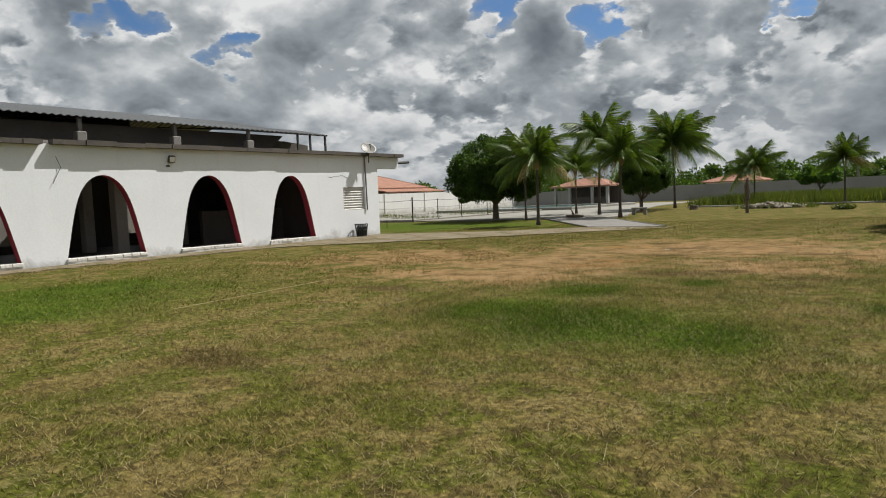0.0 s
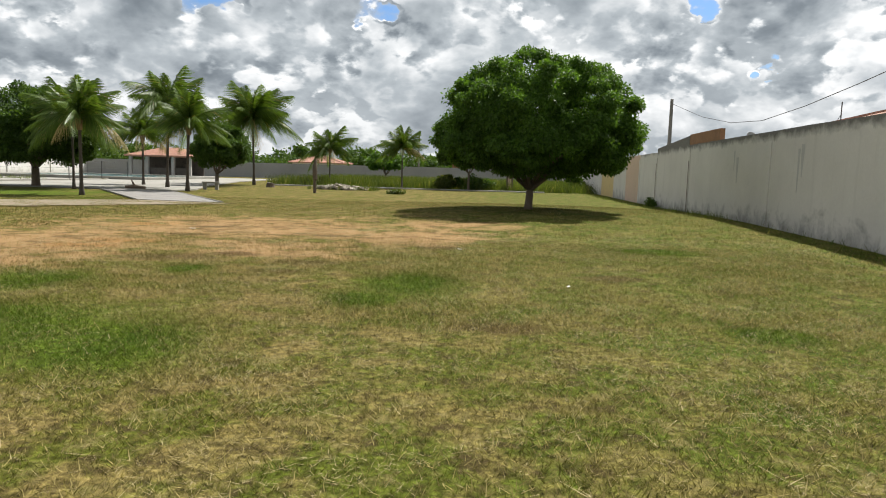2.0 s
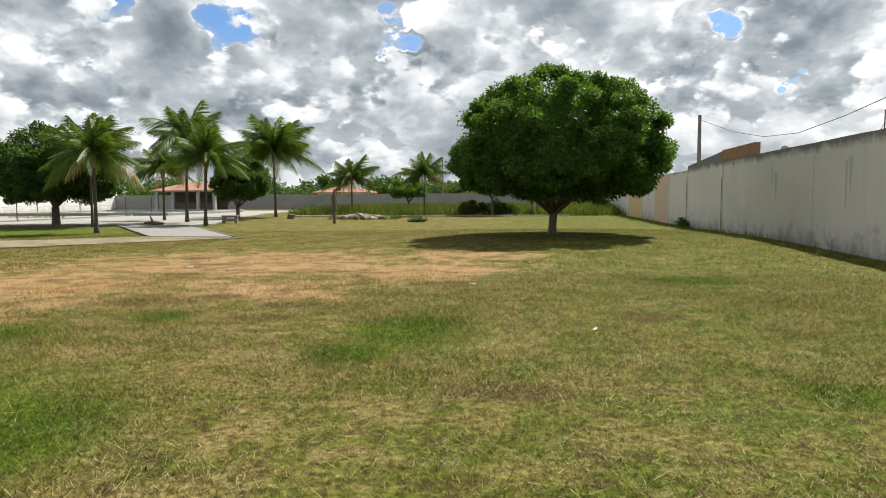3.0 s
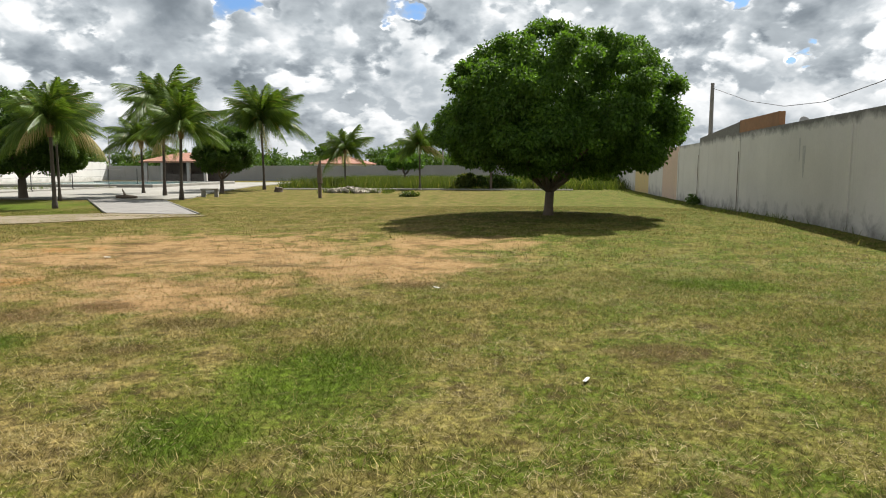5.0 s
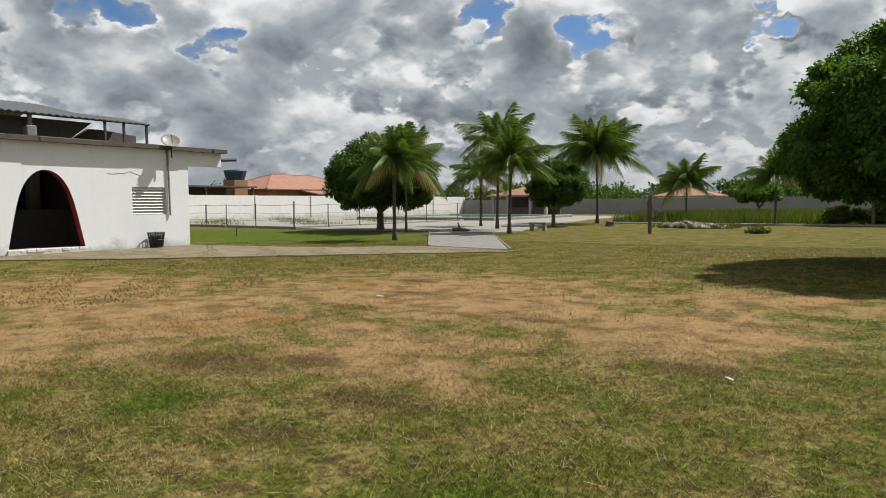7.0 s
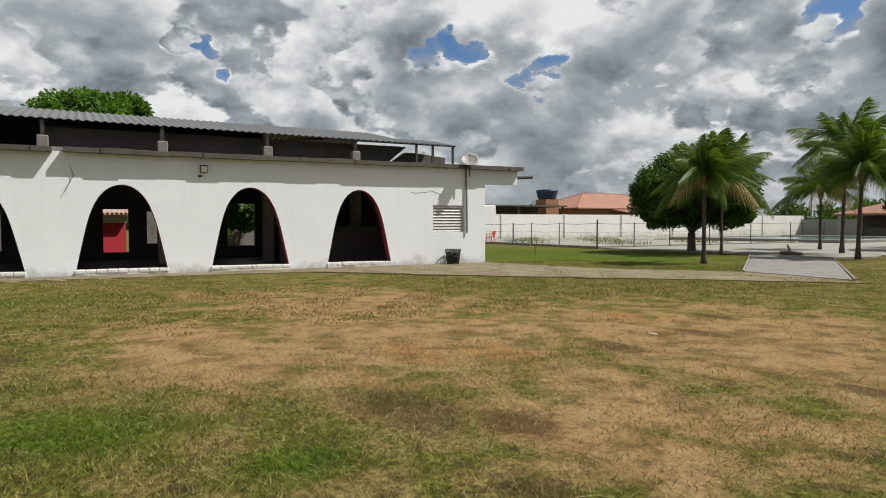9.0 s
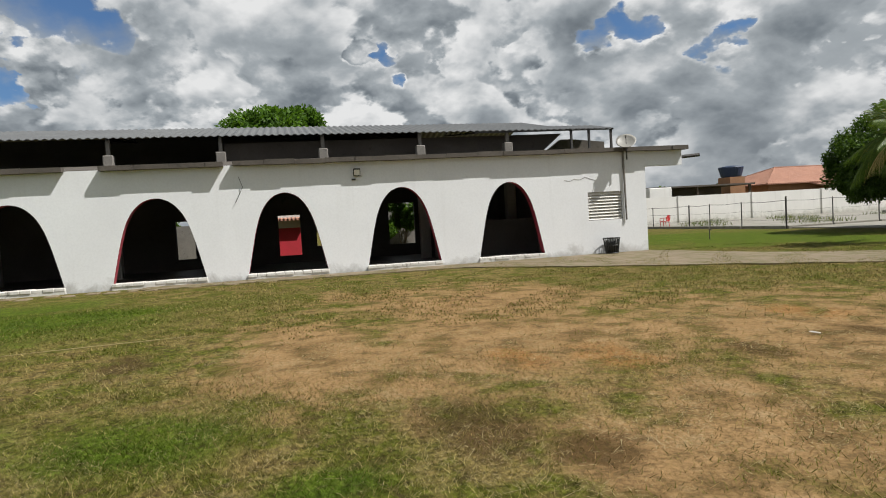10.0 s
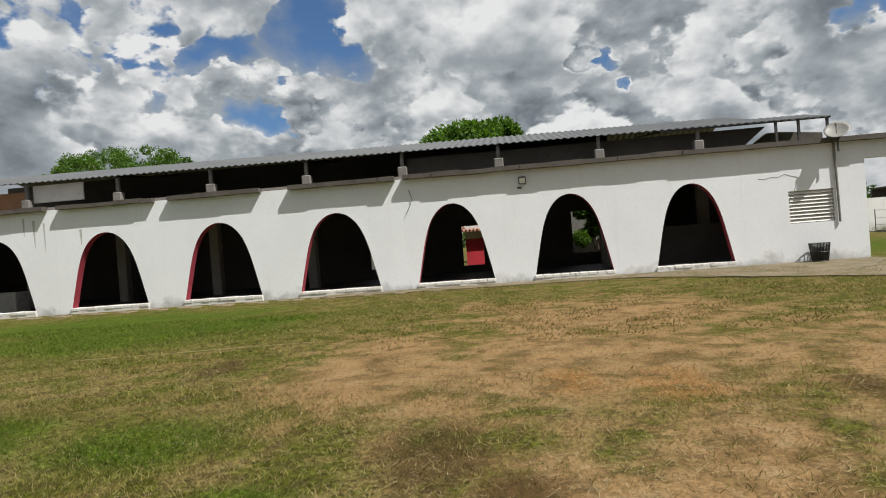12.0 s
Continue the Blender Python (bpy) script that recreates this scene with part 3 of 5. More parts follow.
solid("pavement", Build().sheet(worn([(-19.3, 6.0), (-18.3, 6.0), (-17.9, 15.0), (-15.2, 17.2), (-7.6, 24.75), (-8.2, 25.4), (-9.0, 25.5), (-11.3, 25.55), (-14.9, 22.9), (-19.3, 21.9)]), -0.1, 0.03),
      M["paving"], "pale cement path worn into the lawn", "path", kind="structure")
solid("garden_path", Build().sheet([(-11.3, 25.5), (-8.1, 25.2), (-14.0, 34.0), (-18.6, 35.4)], -0.1, 0.045), M["concrete"], "pale cement garden path to the pool", "path", kind="structure")
scatter("path_grass", 50000, (-19.2, -7.4, 6.0, 26.0), (0.008, 0.028), (0.012, 0.025), (0.4, 1.8), M["blade"], "grass creeping over the worn path",
        lambda x, y: 0.9 * (np.sin(x * 1.3 + 2 * np.sin(y * 0.9)) * np.sin(y * 1.7 + x) > -0.05) * (x > -19.2)).location.z = 0.03
b = Build()
for p, q in (((-11.35, 25.5), (-18.6, 35.3)), ((-8.0, 25.15), (-13.9, 33.9))):
    b.tube([(*p, 0.05), (*q, 0.03)], 0.035, 6)
solid("path_edging", b, M["deck"], "whitewashed edging along the garden path", "kerb", kind="structure")
solid("pool_deck", Build().sheet([(-52, 36.2), (-28.2, 35.0), (-14.6, 35.0), (-14.2, 37.0), (-16.6, 44.0), (-20.5, 60), (-22, 76), (-52, 76)], -0.1, 0.06),
      M["deck"], "sun-bleached cement pool deck", "deck", kind="structure")
b = Build()
for x0, x1, y0, y1 in ((-41, -26, 54.0, 54.5), (-41, -26, 68.5, 69), (-41, -40.5, 54.5, 68.5), (-26.5, -26, 54.5, 68.5)):
    b.box(x0, x1, y0, y1, 0.06, 0.30, cut=0.04)
solid("pool_coping", b, M["deck"], "raised white pool coping", "pool edge", kind="structure")
solid("water", Build().sheet([(-40.5, 54.5), (-26.5, 54.5), (-26.5, 68.5), (-40.5, 68.5)], 0.07, 0.2), M["water"], "still turquoise pool water", "pool", kind="structure")
b = Build()
for k in range(12):
    x = -15.5 + k * 1.75
    b.box(x, x + 1.72, 52.2, 52.75, -0.1, 0.09, cut=0.02)
solid("kerb", b, M["deck"], "low pale kerb before the tall weeds", "kerb", kind="structure")


# ---- boundary walls ----
def build_boundary():
    wall = thing("wall_east", "cream plastered boundary wall stained with mould", "wall", kind="structure")
    cuts = [-25, -14, -4, 5, 13, 20.5, 28.4, 34.0, 38.0, 42.0, 46.5, 52, 62, 88]
    mats = {34.0: "boundary", 38.0: "peach", 42.0: "boundary", 46.5: "ochre"}
    for k, (y0, y1) in enumerate(zip(cuts, cuts[1:])):
        top = 2.62 if y0 < 34 else 2.50
        x0, x1 = wall_x(y0), wall_x(y1)
        nseg = 6
        ys = [y0 + (y1 - y0 - 0.015) * i / nseg for i in range(nseg + 1)]
        vs, fs = [], []
        for i, y in enumerate(ys):
            x = wall_x(y)
            t = top + 0.025 * noise.noise((y * 0.7, 3.1, 0))
            vs += [(x, y, -0.3), (x, y, t), (x + 0.18, y, t), (x + 0.18, y, -0.3)]
        for i in range(nseg):
            for c in range(4):
                d = (c + 1) % 4
                fs.append((i * 4 + c, i * 4 + d, i * 4 + 4 + d, i * 4 + 4 + c))
        fs += [(3, 2, 1, 0), tuple(nseg * 4 + i for i in range(4))]
        part("wall_panel", Build().add(vs, fs), M[mats.get(y0, "boundary")], wall)
        if 5 < y0 < 40:
            part("pilaster", Build().box(x0 - 0.03, x0 + 0.1, y0 - 0.09, y0 + 0.09, -0.2, top - 0.25), M["boundary"], wall)
    for y in (34.0, 28.4):
        part("open_joint", Build().box(wall_x(y) - 0.036, wall_x(y) - 0.028, y - 0.03, y + 0.03, -0.1, 2.0), M["wood"], wall, "dark open joint in the plaster")
    for y, z0, z1, w in ((23.0, 1.2, 2.0, 0.10), (23.3, 1.6, 2.2, 0.05), (18.7, 1.0, 2.1, 0.06), (18.5, 1.4, 2.2, 0.09)):
        x = wall_x(y) - 0.004
        run = [(-1.0, z1), (-0.75, z0 + 0.55 * (z1 - z0)), (-0.2, z0), (0.25, z0 + 0.06), (0.6, z0 + 0.4 * (z1 - z0)), (1.0, z1)]
        part("damp_run", Build().add([(x, y + w * k, z) for k, z in run] + [(x + 0.01, y + w * k, z) for k, z in run],
                                     [tuple(range(6)), tuple(reversed(range(6, 12)))] + [(i, i + 6, (i + 1) % 6 + 6, (i + 1) % 6) for i in range(6)]), M["damp"], wall, "dark damp run down the plaster")
    cap = Build()
    for y0, y1 in ((28.6, 34.0),):
        cap.add([(wall_x(y) + dx, y, z) for y, h in ((y0, 0.36), (y1, 0.08)) for dx, z in ((0, 2.6), (0, 2.6 + h), (0.16, 2.6 + h), (0.16, 2.6))],
                [(0, 1, 5, 4), (1, 2, 6, 5), (2, 3, 7, 6), (3, 2, 1, 0), (4, 5, 6, 7)])
    part("raised_course", cap, M["boundary"], wall, "raised unpainted course on the wall's top")
    p = Build().add([(wall_x(y) + dx, y, z) for y, h in ((24.9, 0.40), (28.55, 0.40)) for dx, z in ((0, 2.6), (0, 2.6 + h), (0.16, 2.6 + h), (0.16, 2.6))],
                    [(0, 1, 5, 4), (1, 2, 6, 5), (2, 3, 7, 6), (3, 2, 1, 0), (4, 5, 6, 7)])
    part("brick_course", p, M["brick"], wall, "raw brick course on the wall's top")


build_boundary()


def run_wall(name, p, q, h, mat, label, step=6.0, post=0.0, thick=0.16):
    w = thing(name, label, "wall", kind="structure")
    p, q = Vector((*p, 0)), Vector((*q, 0))
    n = max(1, round((q - p).length / step))
    d = (q - p).normalized()
    side = Vector((-d.y, d.x, 0)) * thick
    for i in range(n):
        a, c = p.lerp(q, i / n), p.lerp(q, (i + 1) / n)
        h0, h1 = (h + 0.04 * noise.noise((k * 1.3, 7.7, 0)) for k in (i, i + 1))
        vs = [a, c, c + side, a + side]
        vs = [(v.x, v.y, -0.3) for v in vs] + [(v.x, v.y, z) for v, z in zip(vs, (h0, h1, h1, h0))]
        part("wall_panel", Build().add(vs, [(0, 3, 2, 1), (4, 5, 6, 7), (0, 1, 5, 4), (1, 2, 6, 5), (2, 3, 7, 6), (3, 0, 4, 7)]), mat, w)
        if post:
            m = Matrix.Translation(a) @ Vector((1, 0, 0)).rotation_difference(d).to_matrix().to_4x4()
            part("pilaster", Build().box(-0.12, 0.12, -0.08, thick + 0.08, -0.2, h + 0.02, m), mat, w)
    return w


run_wall("wall_west", (-53, 90), (-53, 14), 2.42, M["whitewall"], "dirty whitewashed boundary wall with thin pilasters", 7.5, 0.1)
run_wall("wall_north", (11.5, 88), (-53, 90), 1.95, M["greywall"], "bare grey rendered far boundary wall", 8.0)
run_wall("wall_south", (-53, -24), (9, -24), 2.4, M["whitewall"], "whitewashed boundary wall", 12)


# ---- clubhouse with seven parabolic arches ----
FX, FB = -19.36, -19.66
ARCHES = [(17.06, 1.10), (13.55, 1.15), (10.02, 1.16), (6.42, 1.26), (2.65, 1.26), (-1.14, 1.30), (-5.0, 1.30), (-8.9, 1.3)]
TOP = 3.40


def arch_line(c, hw, n=34):
    """Straight sides that lean in, closed by a round head."""
    half = []
    for i in range(n // 2 + 1):
        u = math.sin(math.pi / 2 * i / (n // 2))
        half.append(((1 - 0.43 * u) * math.sqrt(max(0.0, 1 - u ** 6)) * hw, 0.18 + 2.36 * u))
    return [(c - w, z) for w, z in half] + [(c + w, z) for w, z in reversed(half[:-1])]


def corrugated(house, y0, y1, lines, amp, eave_z):
    """Wavy sheets along the wall between the lines (x, rise)."""
    n = int((y1 - y0) / 0.26) * 6
    cols = []
    for i in range(n + 1):
        y = y0 + (y1 - y0) * i / n
        w = amp * math.sin(2 * math.pi * (y - y0) / 0.26)
        cols.append([(x, y, eave_z(y) + h + w + 0.05) for x, h in lines])
    vs = [p for c in cols for p in c]
    k = len(lines)
    fs = [(i * k + j, (i + 1) * k + j, (i + 1) * k + j + 1, i * k + j + 1) for i in range(n) for j in range(k - 1)]
    m = len(vs)
    vs2 = [(x, y, z - 0.02) for x, y, z in vs]
    fs2 = [tuple(reversed([q + m for q in f])) for f in fs]
    rim = [(i * k, i * k + m, (i + 1) * k + m, (i + 1) * k) for i in range(n)]
    rim += [(o + j, o + j + 1, o + j + 1 + m, o + j + m) for o in (0, n * k) for j in range(k - 1)]
    part("roof_sheet", Build().add(vs + vs2, fs + fs2 + rim), M["zinc"], house, "grey corrugated metal roof")


def build_clubhouse():
    house = thing("clubhouse", "long white clubhouse with parabolic arches and a corrugated roof", "building")
    wall = Build()
    y_lo, y_hi = -12.0, 21.88
    win = (19.76, 21.0, 1.14, 2.07)

    def slab(y0, y1, z0, z1):
        wall.add([(FX, y0, z0), (FX, y1, z0), (FX, y1, z1), (FX, y0, z1)], [(0, 1, 2, 3)])
        wall.add([(FB, y0, z0), (FB, y1, z0), (FB, y1, z1), (FB, y0, z1)], [(3, 2, 1, 0)])
    edges = sorted((c - h, c + h) for c, h in ARCHES)
    y = y_lo
    for lo, hi in edges:
        slab(y, lo, -0.3, TOP)
        y = hi
    slab(y, win[0], -0.3, TOP)
    slab(win[0], win[1], -0.3, win[2])
    slab(win[0], win[1], win[3], TOP)
    slab(win[1], y_hi, -0.3, TOP)
    for c, h in ARCHES:
        pts = arch_line(c, h)
        for (ya, za), (yb, zb) in zip(pts, pts[1:]):
            wall.add([(FX, ya, za), (FX, yb, zb), (FX, yb, TOP), (FX, ya, TOP)], [(0, 1, 2, 3)])
            wall.add([(FB, ya, za), (FB, yb, zb), (FB, yb, TOP), (FB, ya, TOP)], [(3, 2, 1, 0)])
        slab(c - h, c + h, -0.3, 0.05)
    wall.add([(FX, y_hi, -0.3), (FB, y_hi, -0.3), (FB, y_hi, TOP), (FX, y_hi, TOP)], [(0, 1, 2, 3)])
    wall.add([(FX, y_lo, TOP), (FX, y_hi, TOP), (FB, y_hi, TOP), (FB, y_lo, TOP)], [(0, 1, 2, 3)])
    for za in (win[2], win[3]):
        wall.add([(FX, win[0], za), (FX, win[1], za), (FB, win[1], za), (FB, win[0], za)], [(0, 1, 2, 3)])
    for yy in win[:2]:
        wall.add([(FX, yy, win[2]), (FX, yy, win[3]), (FB, yy, win[3]), (FB, yy, win[2])], [(0, 1, 2, 3)])
    part("front_wall", wall, M["facade"], house, "white limewashed front wall, peeling at its foot")
    # the end of the beam runs on past the corner
    part("beam_end", Build().box(FB, FX, y_hi, 23.28, 2.86, TOP), M["facade"], house, "white beam end carried past the corner")
    for k, (c, h) in enumerate(ARCHES):
        pts = arch_line(c, h)
        rv = Build()
        for (ya, za), (yb, zb) in zip(pts, pts[1:]):
            rv.add([(FX - 0.004, ya, za), (FX - 0.004, yb, zb), (FB, yb, zb), (FB, ya, za)], [(3, 2, 1, 0)])
        part("arch_reveal", rv, M["reveal"], house, "dark red painted reveal of an arch")
        sill = part("sill", Build().box(FB - 0.05, FX + 0.055, c - h - 0.03, c + h + 0.03, -0.2, 0.10), M["sill"], house, "whitewashed stone sill")
        n = 9
        for i in range(n):
            y0 = c - h - 0.03 + (2 * h + 0.06) * i / n
            y1 = y0 + (2 * h + 0.06) / n - 0.012
            d = rng.uniform(-0.012, 0.012)
            part("stone", Build().box(FB - 0.05, FX + 0.07 + d, y0, y1, 0.10, 0.18 + d * 0.5, cut=0.012), M["sill"], sill)
    # lean-to roof whose broken eave throws the ragged shadow
    gaps = [(-7.2, -6.9), (-3.05, -2.6), (0.62, 1.12), (4.12, 5.05), (8.36, 8.62)]
    roof_at = lambda x: 3.42 + (FX - x) * 0.125
    deck = Build()
    deck.add([(FX - 0.02, y_lo, roof_at(FX)), (FX - 0.02, 23.4, roof_at(FX)), (-23.9, 23.4, roof_at(-23.9)), (-23.9, y_lo, roof_at(-23.9))], [(0, 1, 2, 3)])
    deck.add([(FX - 0.02, y_lo, roof_at(FX) - 0.04), (FX - 0.02, 23.4, roof_at(FX) - 0.04), (-23.9, 23.4, roof_at(-23.9) - 0.04), (-23.9, y_lo, roof_at(-23.9) - 0.04)], [(3, 2, 1, 0)])
    deck.add([(FX - 0.02, 23.4, 3.42), (-23.9, 23.4, roof_at(-23.9)), (-23.9, 23.4, roof_at(-23.9) - 0.04), (FX - 0.02, 23.4, 3.38)], [(0, 1, 2, 3)])
    deck.add([(FX - 0.02, y_lo, 3.42), (FX - 0.02, 23.4, 3.42), (FX - 0.02, 23.4, 3.38), (FX - 0.02, y_lo, 3.38)], [(3, 2, 1, 0)])
    lean = part("lean_to_roof", deck, M["fibre"], house, "weathered brown fibre cement lean-to roof")
    y = y_lo
    while y < 23.3:
        y1 = min(y + rng.uniform(0.85, 1.1), 23.4)
        for g0, g1 in gaps:
            if y < g0 < y1:
                y1 = g0
            if g0 <= y < g1:
                y = g1
                y1 = y + 0.9
        out = (0.245 if y > 5 else 0.215) + rng.uniform(-0.012, 0.02)
        z = 3.42 + rng.uniform(-0.006, 0.012)
        part("eave_sheet", Build().box(FX - 0.05, FX + out, y, y1 - 0.004, z - 0.06, z + 0.07 + rng.uniform(-0.01, 0.02)), M["fibre"], lean)
        y = y1
    # posts, steel uprights and the corrugated roof
    eave_z = lambda y: 4.66 + (22.9 - y) * 0.0085
    for y in (18.55, 15.1, 11.5, 7.95, 4.3, 0.55, -3.2, -7.0):
        post = part("roof_post", Build().box(-23.86, -23.54, y - 0.17, y + 0.17, 3.6, 4.30, cut=0.03), M["concrete"], house, "short stained concrete post")
        part("upright", Build().box(-23.76, -23.64, y - 0.06, y + 0.06, 4.30, eave_z(y) + 0.02), M["concrete"], post)
        part("column", Build().box(-23.88, -23.52, y - 0.18, y + 0.18, 0.08, 3.80, cut=0.02), M["column"], house, "grey plastered column inside the hall")
    y0, y1 = -11.9, 22.95
    amp = 0.022
    lines = [(-23.42, 0.0), (-25.9, 0.5), (-28.6, 1.04), (-31.2, 0.52), (-33.8, 0.0)]
    sections = [(y0, 21.0, lines), (21.0, y1, [(-23.42, 0.0), (-24.4, 0.2), (-25.4, 0.4)])]
    for y0, y1, lines in sections:
        corrugated(house, y0, y1, lines, amp, eave_z)
    # trusses and end frame under the roof
    for y in (17.3, 11.5, 4.3, -3.2):
        t = Build()
        z = eave_z(y)
        t.tube([(-23.5, y, z), (-28.6, y, z + 1.0)], 0.035, 6).tube([(-23.5, y, z - 0.02), (-28.6, y, z + 0.55)], 0.035, 6)
        for q in range(1, 7):
            xa, xb = -23.5 - 0.85 * (q - 1), -23.5 - 0.85 * q
            t.tube([(xa, y, z + 0.19 * (q - 1) * 0.85), (xb, y, z + 0.11 * q * 0.85)], 0.02, 5)
        part("truss", t, M["steel"], house, "dark steel roof truss")
    for y in (22.85, 21.9, 21.15):
        part("end_post", Build().box(-23.56, -23.48, y - 0.04, y + 0.04, 3.9, eave_z(y) + 0.02), M["steel"], house, "thin dark steel post")
    part("purlin", Build().box(-23.54, -23.46, 17.2, 22.95, eave_z(20) - 0.02, eave_z(20) + 0.05), M["steel"], house)
    wedge = Build().add([(x, y, z) for x in (-25.6, -25.9) for y, z in ((20.3, 3.7), (23.6, 3.7), (23.6, 4.43), (22.1, 4.58), (21.6, 4.58), (20.9, 4.08))],
                        [(0, 1, 2, 3, 4, 5), (11, 10, 9, 8, 7, 6)] + [(i, (i + 1) % 6, (i + 1) % 6 + 6, i + 6) for i in range(6)])
    part("gable", wedge, M["fibre"], house, "low brown gable under the metal roof")
    # pale panel added to stand in for bright sky through the loft
    part("sky_gap_panel", Build().box(-23.9, -23.84, -6.84, -4.74, 4.18, 4.86), M["shutter"], house, "pale panel in place of sky seen through the loft")
    part("loft_bricks", Build().box(-24.1, -23.86, -11.9, -7.2, 3.95, 4.66), M["brick"], house, "stacked raw bricks in the loft")
    # two dark sheets added in place of the open loft's shade
    part("loft_shade_back", Build().box(-29.2, -29.0, y_lo, 16.2, 3.0, 5.6), M["inside"], house)
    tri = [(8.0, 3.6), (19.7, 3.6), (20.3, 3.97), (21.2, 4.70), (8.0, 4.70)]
    part("loft_shade_end", Build().add([(x, y, z) for x in (-24.6, -24.7) for y, z in tri], [(0, 1, 2, 3, 4), (9, 8, 7, 6, 5)] + [(i, (i + 1) % 5, (i + 1) % 5 + 5, i + 5) for i in range(5)]), M["inside"], house)
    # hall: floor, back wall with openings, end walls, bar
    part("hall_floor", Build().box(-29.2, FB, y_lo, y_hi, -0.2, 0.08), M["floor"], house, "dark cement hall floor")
    # back wall pieces take the plaster with shade in its colour
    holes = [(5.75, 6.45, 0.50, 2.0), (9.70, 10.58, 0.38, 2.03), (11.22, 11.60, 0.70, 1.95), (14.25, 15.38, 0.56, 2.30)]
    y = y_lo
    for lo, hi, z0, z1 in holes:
        part("back_wall", Build().box(-27.3, -27.1, y, lo, -0.2, 3.6), M["inside"], house, "plastered back wall coloured dark for the hall's shade")
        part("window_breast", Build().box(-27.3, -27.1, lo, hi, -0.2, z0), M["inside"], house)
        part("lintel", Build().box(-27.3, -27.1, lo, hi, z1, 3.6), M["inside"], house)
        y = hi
    part("back_wall", Build().box(-27.3, -27.1, y, y_hi, -0.2, 3.6), M["inside"], house, "plastered back wall coloured dark for the hall's shade")
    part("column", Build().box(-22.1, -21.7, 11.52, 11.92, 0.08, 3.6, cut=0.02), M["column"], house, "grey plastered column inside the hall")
    # unseen ceiling added to keep sun through the loft gap out of the hall
    part("sun_block_ceiling", Build().box(-29.0, -23.95, y_lo, y_hi, 3.5, 3.6), M["inside"], house)
    part("wash_counter", Build().box(-22.1, -21.4, -7.7, -6.0, 0.08, 0.8, cut=0.03), M["sill"], house, "off-white counter inside the last arch")
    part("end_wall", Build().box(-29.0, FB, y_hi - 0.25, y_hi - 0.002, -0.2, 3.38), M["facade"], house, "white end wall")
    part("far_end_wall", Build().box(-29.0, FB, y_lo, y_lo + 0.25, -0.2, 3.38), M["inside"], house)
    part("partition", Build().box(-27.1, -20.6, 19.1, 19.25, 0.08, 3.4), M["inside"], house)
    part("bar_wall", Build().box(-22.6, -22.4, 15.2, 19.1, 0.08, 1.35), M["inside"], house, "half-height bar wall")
    # louvred window
    window = part("window", Build().box(FX - 0.2, FX - 0.15, win[0], win[1], win[2], win[3]), M["inside"], house, "louvred shutter window")
    for i in range(9):
        z = win[2] + 0.02 + i * 0.103
        s = Build().add([(FX - 0.03, win[0] + 0.02, z), (FX - 0.03, win[1] - 0.02, z), (FX - 0.12, win[1] - 0.02, z + 0.105), (FX - 0.12, win[0] + 0.02, z + 0.105),
                         (FX - 0.042, win[0] + 0.02, z - 0.008), (FX - 0.042, win[1] - 0.02, z - 0.008), (FX - 0.132, win[1] - 0.02, z + 0.097), (FX - 0.132, win[0] + 0.02, z + 0.097)],
                        [(0, 1, 2, 3), (7, 6, 5, 4), (0, 4, 5, 1), (3, 2, 6, 7)])
        part("slat", s, M["shutter"], window)
    part("drain_pipe", Build().tube([(FX + 0.05, 21.06, 3.38), (FX + 0.05, 21.08, 2.6), (FX + 0.05, 21.1, 1.1)], [0.035, 0.035, 0.03], 8), M["concrete"], house, "grey drain pipe down the wall")
    part("gutter_spout", Build().tube([(FX - 0.1, 23.2, 3.12), (FX + 0.1, 23.9, 3.16)], 0.06, 8), M["steel"], house, "dark gutter spout past the beam")
    crack = [(18.95, 2.50), (19.15, 2.47), (19.3, 2.52), (19.5, 2.50), (19.7, 2.58), (19.85, 2.52), (20.05, 2.46)]
    part("crack", Build().tube([(FX + 0.002, y, z) for y, z in crack], 0.007, 4), M["concrete"], house, "hairline crack in the plaster")
    for y, z0, z1, w in ((-3.55, 2.2, 3.1, 0.05), (-3.2, 2.0, 3.0, 0.03), (-1.95, 2.2, 2.7, 0.05), (-3.9, 2.6, 3.2, 0.04)):
        part("damp_run", Build().add([(FX + 0.003, y - w, z1), (FX + 0.003, y + w, z1), (FX + 0.003, y + w * 0.7, (z0 + z1) / 2), (FX + 0.003, y + w * 0.15, z0), (FX + 0.003, y - w * 0.15, z0), (FX + 0.003, y - w * 0.6, (z0 + z1) / 2)],
                                     [(0, 5, 4, 3, 2, 1)]), M["damp"], house, "dark damp run down the plaster")
    part("hanging_wire", Build().tube([(FX + 0.02, 8.75, 3.05), (FX + 0.05, 8.85, 2.75), (FX + 0.03, 8.7, 2.45), (FX + 0.05, 8.62, 2.3)], 0.008, 5), M["steel"], house)


build_clubhouse()


